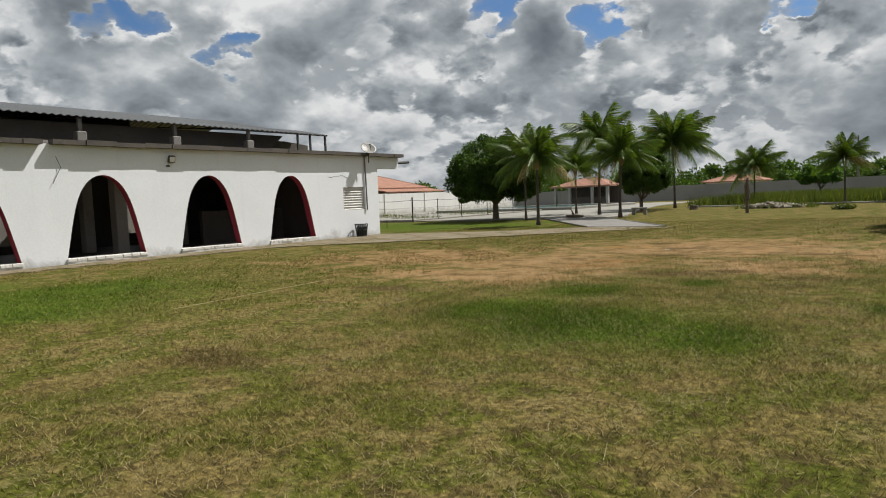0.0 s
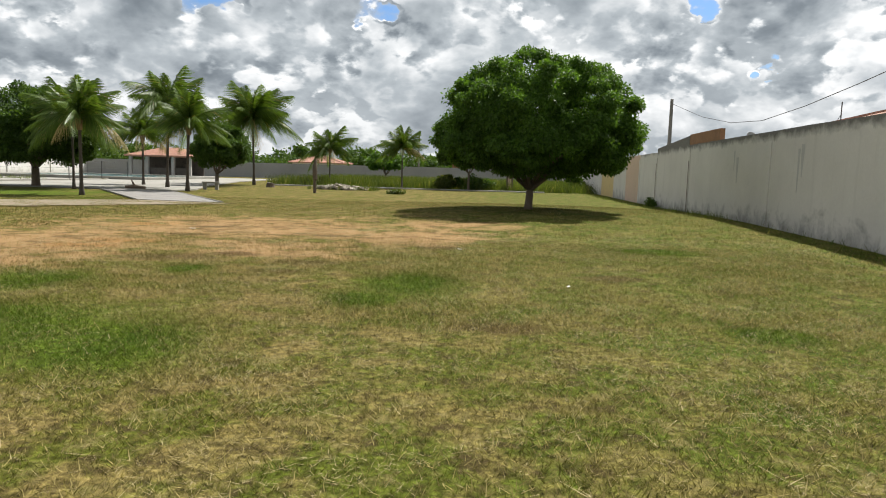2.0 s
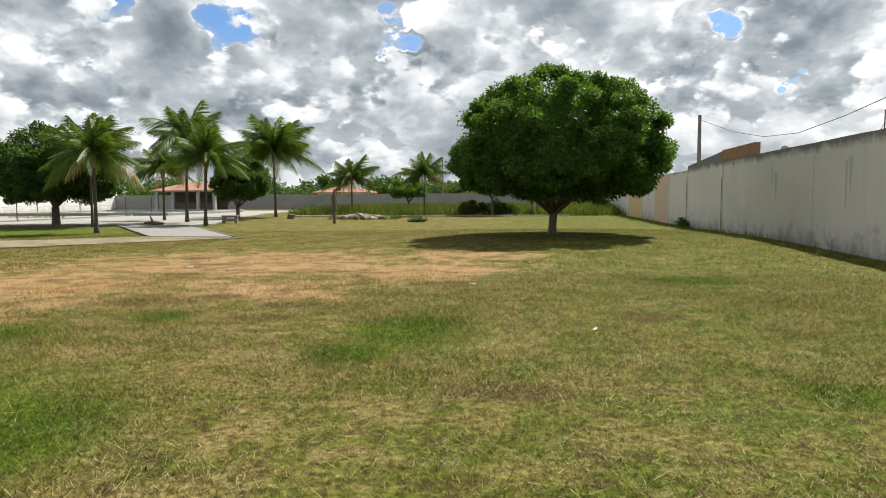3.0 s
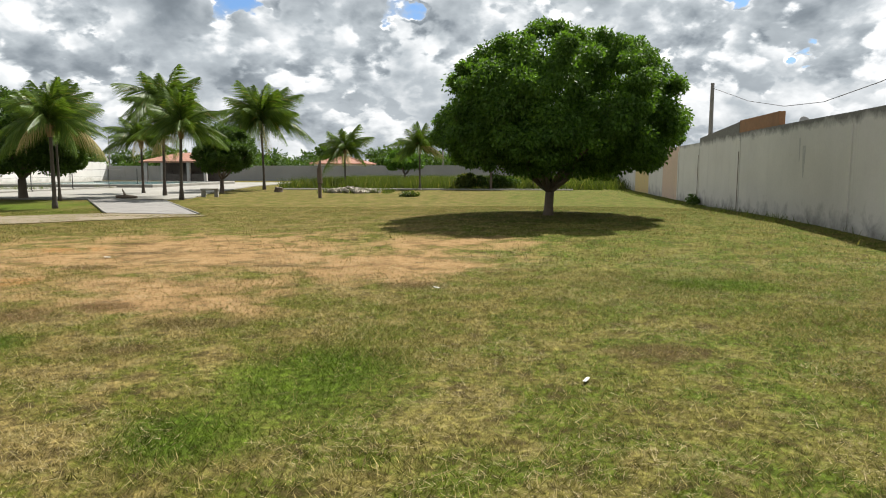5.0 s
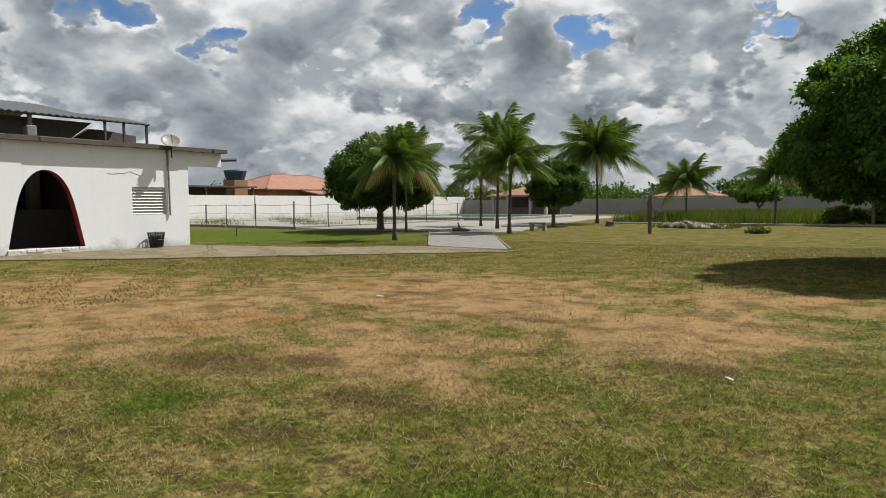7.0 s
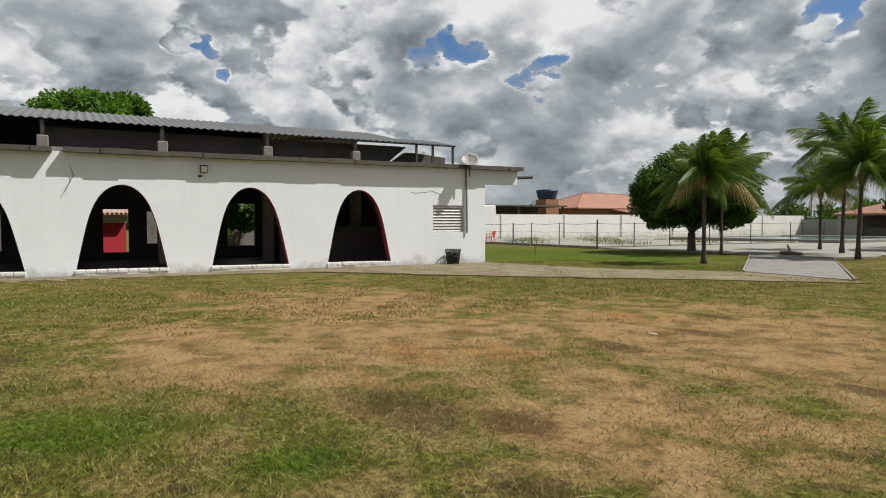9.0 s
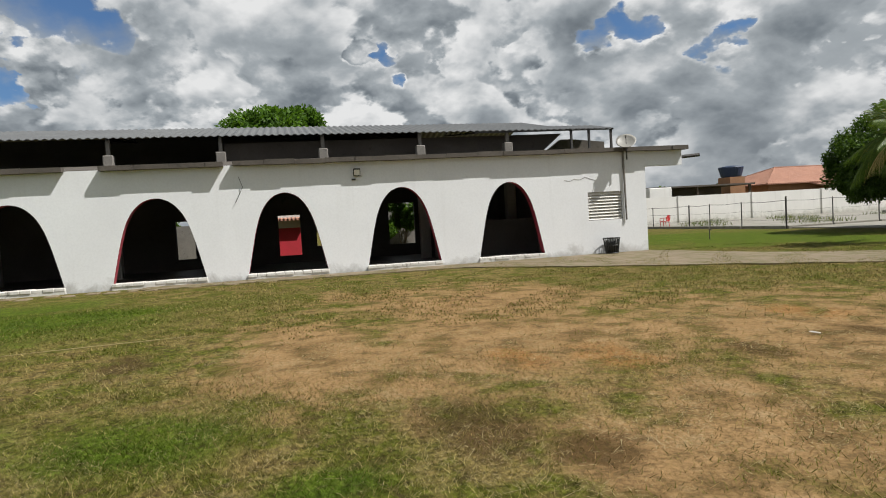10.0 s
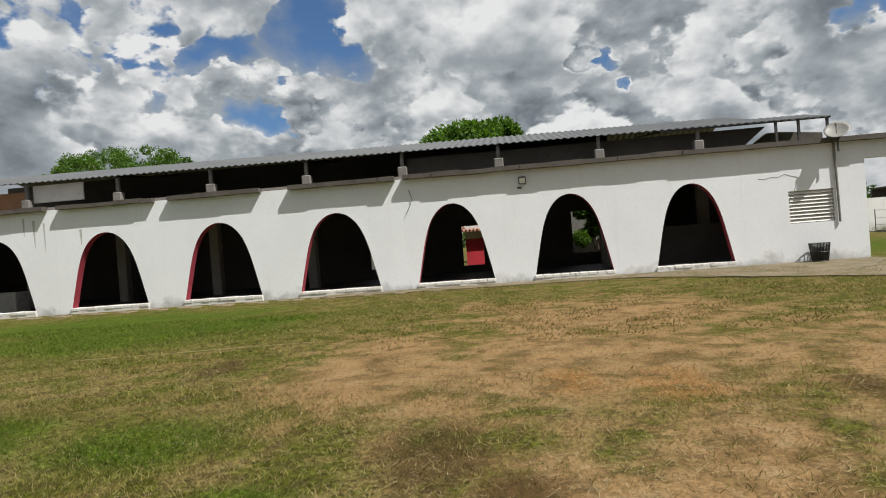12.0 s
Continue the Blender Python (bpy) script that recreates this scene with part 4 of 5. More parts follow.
def satellite_dish(at, r, label, tilt=35, turn=-60):
    d = thing("satellite_dish", label, "satellite dish", at)
    bowl = Build()
    rings, seg = 5, 24
    face = pose(0, 0, 0.55, 90 - tilt, 0, turn)
    pts = []
    for s in (0.0, 0.012):
        for i in range(rings + 1):
            q = r * i / rings
            for k in range(seg):
                a = 2 * math.pi * k / seg
                pts.append(face @ Vector((q * math.cos(a), q * math.sin(a) * 1.05, 0.28 * q * q / r - s)))
    fs = []
    for s in range(2):
        o = s * (rings + 1) * seg
        for i in range(rings):
            for k in range(seg):
                f = (o + i * seg + k, o + i * seg + (k + 1) % seg, o + (i + 1) * seg + (k + 1) % seg, o + (i + 1) * seg + k)
                fs.append(f if s == 0 else tuple(reversed(f)))
    o = rings * seg
    fs += [(o + k, o + (k + 1) % seg, o + (rings + 1) * seg + (k + 1) % seg, o + (rings + 1) * seg + k) for k in range(seg)]
    part("bowl", Build().add(pts, fs), M["dish"], d, smooth=True)
    part("mast", Build().tube([(0, 0, 0), (0, 0, 0.3), face @ Vector((0, 0, -0.03))], 0.025, 8), M["steel"], d)
    part("arm", Build().tube([face @ Vector((0, -r * 0.95, 0.2)), face @ Vector((0, -r * 0.25, r * 0.95))], 0.014, 6), M["steel"], d)
    part("receiver", Build().tube([face @ Vector((0, -r * 0.28, r * 0.9)), face @ Vector((0, -r * 0.16, r * 1.05))], 0.035, 8), M["dish"], d)
    return d


satellite_dish((FX + 0.28, 21.08, 3.08), 0.33, "grey satellite dish on a mast at the clubhouse eave", 46, 62)
lamp = thing("flood_lamp", "small square flood lamp under the clubhouse eave", "lamp", (FX, 12.2, 3.08))
part("housing", Build().box(0.05, 0.13, -0.11, 0.11, -0.11, 0.11, pose(0, 0, 0, 0, 20, 0), cut=0.02), M["steel"], lamp)
part("lens", Build().box(0.131, 0.137, -0.085, 0.085, -0.085, 0.085, pose(0, 0, 0, 0, 20, 0)), M["shutter"], lamp, "pale lens")
part("bracket", Build().tube([(0, 0, -0.02), (0.09, 0, -0.02)], 0.02, 6).box(0.0, 0.03, -0.16, -0.04, -0.27, -0.22), M["steel"], lamp)


def waste_basket(x, y):
    w = thing("waste_basket", "black wire waste basket against the clubhouse wall", "basket", (x, y, 0.03))
    n = 20
    for k in range(n):
        a = 2 * math.pi * k / n
        part("wire", Build().tube([(0.2 * math.cos(a), 0.2 * math.sin(a), 0.0), (0.27 * math.cos(a), 0.27 * math.sin(a), 0.52)], 0.012, 5), M["black_plastic"], w)
    for z, r in ((0.02, 0.2), (0.27, 0.235), (0.5, 0.265)):
        part("hoop", Build().tube([(r * math.cos(2 * math.pi * k / 24), r * math.sin(2 * math.pi * k / 24), z) for k in range(25)], 0.016, 6, False), M["black_plastic"], w)
    part("bin_bag", Build().tube([(0, 0, 0.01), (0, 0, 0.25), (0.02, 0.02, 0.42), (0.03, 0, 0.46)], [0.18, 0.215, 0.23, 0.12], 14), M["black_plastic"], w, "black bag with litter", smooth=True)


waste_basket(FX + 0.36, 20.35)


# ---- trees ----
def leaf_mesh(name, centres, radii, n, size, mat, shell=0.55, flat=0.0, droop=0.5):
    """n small pointed leaves through the outer part of many overlapping tufts."""
    centres, radii = np.array(centres), np.array(radii)
    pick = rng.integers(0, len(centres), n)
    d = rng.normal(size=(n, 3))
    d /= np.linalg.norm(d, axis=1)[:, None]
    d[:, 2] = np.where(d[:, 2] < -0.3, d[:, 2] * (1 - flat), d[:, 2])
    r = rng.uniform(shell, 1.06, n) ** 0.8
    p = centres[pick] + d * radii[pick] * r[:, None]
    ax = d + rng.normal(scale=0.7, size=(n, 3)) + np.array([0, 0, -droop])
    ax /= np.linalg.norm(ax, axis=1)[:, None]
    sd = np.cross(ax, rng.normal(size=(n, 3)))
    sd /= np.linalg.norm(sd, axis=1)[:, None]
    nrm = np.cross(ax, sd)
    L = rng.uniform(0.7, 1.3, n)[:, None] * size
    W = L * 0.26
    V = np.empty((n, 4, 3))
    V[:, 0] = p
    V[:, 1] = p + ax * L * 0.5 + sd * W + nrm * L * 0.06
    V[:, 2] = p + ax * L - nrm * L * 0.05
    V[:, 3] = p + ax * L * 0.5 - sd * W + nrm * L * 0.06
    me = bpy.data.meshes.new(name)
    me.vertices.add(4 * n)
    me.vertices.foreach_set("co", V.ravel())
    me.loops.add(4 * n)
    me.loops.foreach_set("vertex_index", np.arange(4 * n, dtype=np.int32))
    me.polygons.add(n)
    me.polygons.foreach_set("loop_start", np.arange(0, 4 * n, 4, dtype=np.int32))
    me.polygons.foreach_set("loop_total", np.full(n, 4, np.int32))
    me.materials.append(mat)
    me.update(calc_edges=True)
    return me


def dome(cx, cy, cz, rx, ry, rz, k, tuft, low=-0.75, under=0.7):
    """Tuft centres over a full-cheeked crown, flatter below, with an uneven outline."""
    cs, rs = [], []
    while len(cs) < k:
        d = rng.normal(size=3)
        d /= np.linalg.norm(d)
        if d[2] < low:
            continue
        k2 = 2.05 if d[2] > 0 else 3.0
        wide = (1 - abs(d[2]) ** k2) ** (1 / k2) / max(math.hypot(d[0], d[1]), 0.05)
        s = rng.uniform(0.78, 1.0) if len(cs) % 4 else rng.uniform(0.25, 0.7)
        q = tuft * rng.uniform(0.65, 1.3)
        if len(cs) % 5 == 1:
            s, q = rng.uniform(0.96, 1.03), q * 0.6
        f = s * (1 + 0.07 * noise.noise(Vector(d) * 2.3))
        zz = d[2] * (rz - q * 0.5) * (1 if d[2] > 0 else under)
        cs.append((cx + d[0] * wide * (rx - q * 0.7) * f, cy + d[1] * wide * (ry - q * 0.7) * f, cz + zz * f))
        rs.append((q, q, q * 0.75))
    return cs, rs


def limb(b, p, q, r0, r1, wob=0.1, n=5):
    p, q = Vector(p), Vector(q)
    pts = []
    for i in range(n + 1):
        t = i / n
        v = p.lerp(q, t)
        if 0 < i < n:
            v += Vector(rng.uniform(-wob, wob, 3)) * (q - p).length * 0.4
        pts.append(v)
    b.tube(pts, [r0 + (r1 - r0) * i / n for i in range(n + 1)], 8)


def broadleaf(name, label, x, y, crown, trunk_h, r, leaves, size, mat, tufts, tuft, lean=(0, 0), low=-0.75, limbs=7, shell=0.5, droop=0.5, under=0.7):
    """A tapered trunk with forking limbs under a crown (cx, cy, cz, rx, ry, rz)."""
    t = thing(name, label, "tree", (x, y, rise(x, y) - 0.03))
    z0 = rise(x, y)
    cx, cy, cz, rx, ry, rz = crown
    c = (cx - x, cy - y, cz - z0)
    b = Build()
    fork = (lean[0], lean[1], trunk_h)
    b.tube([(0, 0, -0.1), (0, 0, 0.06), (lean[0] * 0.3, lean[1] * 0.3, trunk_h * 0.4), fork], [r * 1.5, r * 1.12, r * 0.95, r * 0.9], 12)
    part("trunk", b, M["bark"], t, smooth=True)
    for k in range(limbs):
        a = 2 * math.pi * (k + rng.uniform(-0.2, 0.2)) / limbs
        s = rng.uniform(0.35, 0.8)
        end = (c[0] + rx * s * math.cos(a), c[1] + ry * s * math.sin(a), c[2] + rz * rng.uniform(-0.1, 0.5))
        g = Build()
        limb(g, fork, end, r * 0.55, r * 0.12)
        part("limb", g, M["bark"], t, smooth=True)
    cs, rs = dome(*c, rx, ry, rz, tufts, tuft, low, under)
    part("crown", leaf_mesh("crown", cs, rs, leaves, size, mat, shell, droop=droop), None, t)
    return t


broadleaf("ficus_tree", "round broad-crowned green tree on a short forked trunk", 2.58, 22.86, (2.82, 22.9, 2.78, 3.15, 3.1, 2.2), 0.62, 0.125, 230000, 0.085, M["ficus"], 520, 0.40, (0.03, 0), low=-1, limbs=11, shell=0.25, droop=0.9, under=0.66)
broadleaf("mango_tree", "dense dark green tree beside the palms", -22.0, 35.4, (-21.95, 35.5, 2.8, 3.15, 3.0, 2.35), 1.0, 0.2, 90000, 0.14, M["mango"], 220, 0.55, low=-1, limbs=8, shell=0.3)
broadleaf("mango_tree", "small round dark green tree by the pool deck", -16.55, 45.47, (-16.3, 45.5, 2.5, 1.9, 1.85, 1.7), 0.85, 0.13, 42000, 0.12, M["mango"], 150, 0.38, low=-1, limbs=6, shell=0.3)
broadleaf("young_tree", "small yellowish green tree among tall weeds", -8.2, 64.0, (-8.2, 64.0, 2.2, 1.7, 1.6, 1.1), 1.0, 0.08, 7000, 0.2, M["bright"], 26, 0.5)
broadleaf("shade_tree", "dark low-crowned tree on a thin trunk by the kerb", -0.2, 53.4, (-0.3, 53.6, 2.4, 2.3, 2.0, 1.1), 1.3, 0.09, 12000, 0.22, M["mango"], 34, 0.6)
broadleaf("yard_tree", "bright green tree rising behind the clubhouse roof", -45.0, 9.8, (-45.0, 9.8, 7.2, 4.0, 4.0, 2.5), 4.0, 0.25, 22000, 0.32, M["bright"], 60, 0.95)
broadleaf("feathery_tree", "wispy light green tree rising behind the clubhouse roof", -45.0, -16.3, (-45.0, -16.0, 8.3, 3.5, 5.6, 1.9), 5.0, 0.22, 15000, 0.17, M["bright"], 70, 0.62, low=-0.4)


def frond_mesh(length, droop, mat, n=96):
    """A feather leaf: curved rib along +x with hanging leaflets."""
    b = Build()
    rib = []
    for i in range(13):
        t = i / 12
        rib.append(Vector((length * t * (1 - 0.22 * droop * t), 0, length * (0.16 * t - droop * 0.78 * t * t))))
    b.tube(rib, [0.02 * (1 - 0.85 * i / 12) for i in range(13)], 4, False)
    for i in range(n):
        t = 0.12 + 0.88 * i / (n - 1)
        k = min(int(t * 12), 11)
        p = rib[k].lerp(rib[k + 1], t * 12 - k)
        d = (rib[k + 1] - rib[k]).normalized()
        ll = length * 0.37 * math.sin(math.pi * (0.18 + 0.76 * t)) * rng.uniform(0.75, 1.15)
        for s in (-1, 1):
            out = (d * rng.uniform(0.35, 0.7) + Vector((0, s, 0)) * rng.uniform(0.5, 0.8) + Vector((0, 0, -0.22 - 1.0 * droop * rng.uniform(0.5, 1.3)))).normalized()
            w = d * 0.0068 * length
            mid = p + out * ll * 0.5 + Vector((0, 0, 0.04 * ll))
            tip = p + out * ll + Vector((0, 0, -(0.12 + 0.25 * droop) * ll))
            b.add([p - w * 0.6, p + w * 0.6, mid + w, tip, mid - w], [(0, 1, 2, 4), (4, 2, 3)])
    return b.mesh("frond", mat)


FRONDS = {dr: [frond_mesh(1.0, dr, M["frond"]) for _ in range(2)] for dr in (0.4, 0.75, 1.15)}
DRY = surface("dead yellow frond", (0.42, 0.34, 0.13), (0.34, 0.26, 0.1), None, 2, 15, 0.3, bump=0)
DRY_FROND = frond_mesh(1.0, 1.0, DRY, 34)


def palm(x, y, crown_z, length, n, label, turn=0.0, r=0.12, lean=0.0, dry=1):
    t = thing("coconut_palm", label, "palm", (x, y, rise(x, y)), "garden palms")
    b = Build()
    pts, rad = [], []
    k = 22
    for i in range(k + 1):
        f = i / k
        pts.append((lean * f * f, lean * 0.3 * f, crown_z * f - 0.06 * (i == 0)))
        rad.append(0.72 * r * (1.45 - 0.55 * min(f * 6, 1)) * (1 - 0.22 * f) * (1.0 if i % 2 else 0.93))
    b.tube(pts, rad, 10)
    part("trunk", b, M["palmbark"], t, "ringed grey palm trunk", smooth=True)
    hk = Build()
    for i in range(7):
        a = i * 0.9
        hk.tube([(lean + 0.03 * math.cos(a), lean * 0.3 + 0.03 * math.sin(a), crown_z - 0.35), (lean + 0.16 * math.cos(a), lean * 0.3 + 0.16 * math.sin(a), crown_z + 0.12)], [0.07, 0.03], 5)
    part("husk", hk, M["husk"], t, "dry brown leaf bases")
    for i in range(n):
        f = i / (n - 1)
        up = 86 - 74 * f ** 0.9 + rng.uniform(-15, 15)
        kind = 0.4 if f < 0.3 else (0.75 if f < 0.58 else 1.15)
        az = turn + i * 137.5 + rng.uniform(-14, 14)
        s = length * rng.uniform(0.8, 1.16) * (0.82 if f < 0.15 else 1.0)
        me = FRONDS[kind][i % 2] if i < n - dry else DRY_FROND
        o = part("frond", me, None, t, "yellowed drooping frond" if i >= n - dry else "")
        o.matrix_basis = Matrix.Translation((lean, lean * 0.3, crown_z + 0.05)) @ pose(0, 0, 0, 0, 0, az) @ pose(0, 0, 0, rng.uniform(-18, 18), -up, 0) @ Matrix.Scale(s, 4)
    return t


palm(-15.04, 28.19, 2.95, 1.9, 30, "short coconut palm with a yellowed frond on green lawn", 20, 0.12, dry=2)
palm(-19.0, 33.9, 3.3, 2.2, 28, "short coconut palm close beside a dark tree", 70, 0.10)
palm(-16.84, 39.17, 4.6, 2.5, 32, "tall coconut palm beside the garden path", 10, 0.13, 0.15)
palm(-14.03, 35.58, 3.2, 2.3, 28, "coconut palm beside the garden path", 55, 0.13, 0.1)
palm(-20.0, 42.5, 3.0, 2.2, 22, "drooping coconut palm behind the others", 35, 0.12, dry=3)
palm(-16.3, 51.8, 4.7, 3.3, 34, "tall coconut palm with drooping fronds by the kerb", 80, 0.14, -0.1)
palm(-12.0, 58.0, 2.9, 2.3, 24, "young coconut palm among tall weeds", 15, 0.11)
palm(-5.25, 53.0, 2.9, 2.1, 24, "young coconut palm by the low kerb", 48, 0.11)

# ---- weeds and bushes ----
scatter("tall_weeds", 60000, (-16, 10, 53.5, 80), (0.3, 1.0), (0.03, 0.07), (0.15, 0.7), M["weed"], "tall rank weeds before the grey wall",
        lambda x, y: 0.35 + 0.65 * (np.sin(x * 0.9) * np.cos(y * 0.7 + x * 0.3) > -0.3))
scatter("wall_weeds", 2200, (-0.75, 0.02, 8, 60), (0.04, 0.2), (0.012, 0.03), (0.2, 0.9), M["weed"], "weeds along the foot of the boundary wall",
        lambda x, y: 0.3 + 0.7 * (np.sin(y * 1.7) + np.sin(y * 0.6) > 0.2)).matrix_basis = Matrix(((1, 0.026, 0, 8.2), (0, 1, 0, 0), (0, 0, 1, 0), (0, 0, 0, 1)))
scatter("wild_grass", 9000, (-50, -29, 36.5, 53), (0.1, 0.45), (0.02, 0.05), (0.2, 0.9), M["weed"], "wild grass in the cracks of the pool deck",
        lambda x, y: (np.sin(x * 0.55 + 1.0) * np.sin(y * 0.8) > 0.35) * 0.9)


def bush(x, y, rx, ry, h, n, mat, label, size=0.16):
    t = thing("bush", label, "bush", (x, y, rise(x, y) - 0.02))
    st = Build()
    for k in range(5):
        limb(st, (0.05 * k - 0.1, 0, -0.05), (rx * rng.uniform(-0.6, 0.6), ry * rng.uniform(-0.6, 0.6), h * 0.8), 0.03, 0.01)
    part("stem", st, M["bark"], t)
    cs, rs = dome(0, 0, h * 0.52, rx, ry, h * 0.5, 18, min(rx, ry, h) * 0.45, -1)
    part("crown", leaf_mesh("crown", cs, rs, n, size, mat, 0.3), None, t)


bush(-2.0, 54.0, 1.0, 0.8, 1.15, 3500, M["weed"], "pale scrubby bush by the kerb")
bush(0.1, 54.3, 1.6, 0.9, 1.2, 5000, M["mango"], "dark clipped bush by the kerb")
bush(8.6, 60.0, 0.8, 0.9, 1.7, 3500, M["mango"], "dark bush against the boundary wall")
bush(-4.0, 40.5, 0.55, 0.4, 0.28, 900, M["weed"], "low tuft of weeds on the lawn", 0.12)
bush(8.75, 33.4, 0.3, 0.5, 0.4, 600, M["mango"], "small dark weed against the boundary wall", 0.1)
bush(-36.2, 16.4, 1.0, 1.5, 3.2, 14000, M["bright"], "sunlit green shrub behind the hall", 0.16)


def woods(name, spots, n, size, label):
    cs, rs = [], []
    for x, y, h, w in spots:
        for _ in range(9):
            q = w * rng.uniform(0.25, 0.5)
            cs.append((x + rng.uniform(-w, w), y + rng.uniform(-2, 2), max(0.3, h * rng.uniform(0.25, 1) - q * 0.7)))
            rs.append((q * 1.2, q, q * 0.8))
    tagged(new(name, leaf_mesh(name, cs, rs, n, size, M["mango"], 0.2)), label, "trees", kind="stuff")


woods("distant_trees", [(-75 + 4.3 * k + rng.uniform(-1.5, 1.5), 104 + rng.uniform(0, 26), rng.uniform(3.0, 5.2), rng.uniform(2.5, 4)) for k in range(30)], 52000, 0.5, "line of far dark trees beyond the walls")
woods("distant_trees", [(-66 - rng.uniform(2, 26), 26 + 3.9 * k, rng.uniform(3.2, 5.2), rng.uniform(2, 3.6)) for k in range(20)], 30000, 0.45, "trees behind the whitewashed wall")
woods("distant_trees", [(-230 + 13 * k, 290 + rng.uniform(-20, 20) + 0.02 * (k - 17) ** 2, rng.uniform(8, 12), rng.uniform(8, 11)) for k in range(36)], 40000, 1.5, "hazy far woods on the horizon")
woods("distant_trees", [(-260 + rng.uniform(-12, 12), -60 + 14 * k, rng.uniform(8, 13), rng.uniform(8, 11)) for k in range(26)], 26000, 1.5, "hazy far woods on the horizon")


# ---- fence round the pool ----
def build_fence():
    f = thing("pool_fence", "low wire fence on thin steel posts round the pool", "fence")
    line = [(-46.0, 35.6), (-42.0, 35.4), (-37.3, 35.2), (-35.0, 35.1), (-31.8, 34.9), (-28.1, 34.7), (-28.2, 37.6), (-28.3, 40.6), (-28.4, 44.2), (-28.6, 48.4), (-28.9, 53.0), (-29.2, 57.3)]
    for i, (x, y) in enumerate(line):
        r = 0.045 if i in (5, 2) else 0.03
        part("post", Build().tube([(x, y, -0.05), (x + 0.02, y, 1.5 + 0.15 * (i == 5))], r, 8), M["steel"], f)
    for z in (1.45, 0.95, 0.5):
        pts = []
        for (x0, y0), (x1, y1) in zip(line, line[1:]):
            pts += [(x0, y0, z), ((x0 + x1) / 2, (y0 + y1) / 2, z - 0.05)]
        part("wire", Build().tube(pts, 0.012 if z > 1 else 0.006, 5), M["steel"], f)
    for (x0, y0), (x1, y1) in zip(line, line[1:]):
        d = Vector((x1 - x0, y1 - y0, 0))
        m = Matrix.Translation((x0, y0, 0)) @ Vector((1, 0, 0)).rotation_difference(d.normalized()).to_matrix().to_4x4()
        part("footing", Build().box(0.06, d.length - 0.06, -0.07, 0.07, -0.1, 0.16, m, 0.02), M["deck"], f, "whitewashed footing")


build_fence()


def plastic_chair(x, y, turn):
    c = thing("plastic_chair", "red plastic garden chair by the fence", "chair", pose(x, y, 0.06, 0, 0, turn))
    for sx in (-0.22, 0.22):
        for sy in (-0.2, 0.2):
            part("leg", Build().tube([(sx * 1.12, sy * 1.15, 0), (sx, sy, 0.42)], [0.02, 0.028], 6), M["red_plastic"], c)
        part("armrest", Build().tube([(sx * 1.1, 0.22, 0.42), (sx * 1.2, 0.2, 0.64), (sx * 1.2, -0.2, 0.66), (sx, -0.24, 0.7)], 0.022, 6), M["red_plastic"], c)
    part("seat", Build().box(-0.24, 0.24, -0.22, 0.24, 0.40, 0.44, cut=0.015), M["red_plastic"], c)
    back = Build().tube([(-0.23, -0.23, 0.42), (-0.24, -0.3, 0.7), (-0.15, -0.33, 0.85), (0.15, -0.33, 0.85), (0.24, -0.3, 0.7), (0.23, -0.23, 0.42)], 0.026, 6)
    for k in range(4):
        back.box(-0.16 + 0.085 * k, -0.11 + 0.085 * k, -0.305, -0.285, 0.44, 0.83)
    part("backrest", back, M["red_plastic"], c)


plastic_chair(-42.0, 36.3, 120)
tap = thing("garden_tap", "thin dark standpipe tap on the lawn", "tap", (-23.8, 27.3, 0))
part("pipe", Build().tube([(0, 0, -0.05), (0, 0, 0.42)], 0.02, 6), M["steel"], tap)
part("spout", Build().tube([(0, 0, 0.40), (0.12, 0, 0.41), (0.13, 0, 0.36)], 0.016, 6), M["steel"], tap)


def stone_bench(x, y, turn, w=1.3):
    c = thing("stone_bench", "small pale concrete bench by the palms", "bench", pose(x, y, 0.0, 0, 0, turn))
    part("seat", Build().box(-w / 2, w / 2, -0.2, 0.2, 0.36, 0.45, cut=0.02), M["deck"], c)
    for s in (-1, 1):
        part("leg", Build().box(s * w * 0.36 - 0.09, s * w * 0.36 + 0.09, -0.17, 0.17, -0.05, 0.36, cut=0.015), M["deck"], c)


stone_bench(-14.2, 38.9, 15, 0.9)
log = thing("log", "dark fallen palm log across the garden path", "log", (-16.6, 35.3, 0.05))
part("stem", Build().tube([(-0.6, 0.1, 0.09), (0, 0, 0.1), (0.55, -0.1, 0.08)], [0.07, 0.1, 0.06], 8), M["wood"], log)
part("knot", Build().tube([(-0.1, 0, 0.18), (-0.25, 0.05, 0.45)], [0.06, 0.03], 6), M["wood"], log)
stump = solid("stump", Build().tube([(-13.4, 46.8, -0.05), (-13.4, 46.8, 0.12), (-13.38, 46.8, 0.3)], [0.32, 0.27, 0.25], 12), M["wood"], "dark sawn stump on the lawn", "stump")

# dead trunk standing alone
snag = thing("dead_trunk", "dark weathered dead palm trunk standing on the lawn", "post", (-8.1, 38.2, 0))
part("trunk", Build().tube([(0, 0, -0.1), (0.0, 0, 0.7), (0.02, 0, 0.75), (0, 0, 1.4), (0.03, 0.02, 1.85)], [0.09, 0.085, 0.13, 0.12, 0.05], 9), M["wood"], snag)
for k in range(5):
    a = k * 1.3
    part("splinter", Build().tube([(0.09 * math.cos(a), 0.09 * math.sin(a), 0.8), (0.14 * math.cos(a), 0.14 * math.sin(a), 1.2 + 0.1 * k)], [0.04, 0.01], 5), M["wood"], snag)


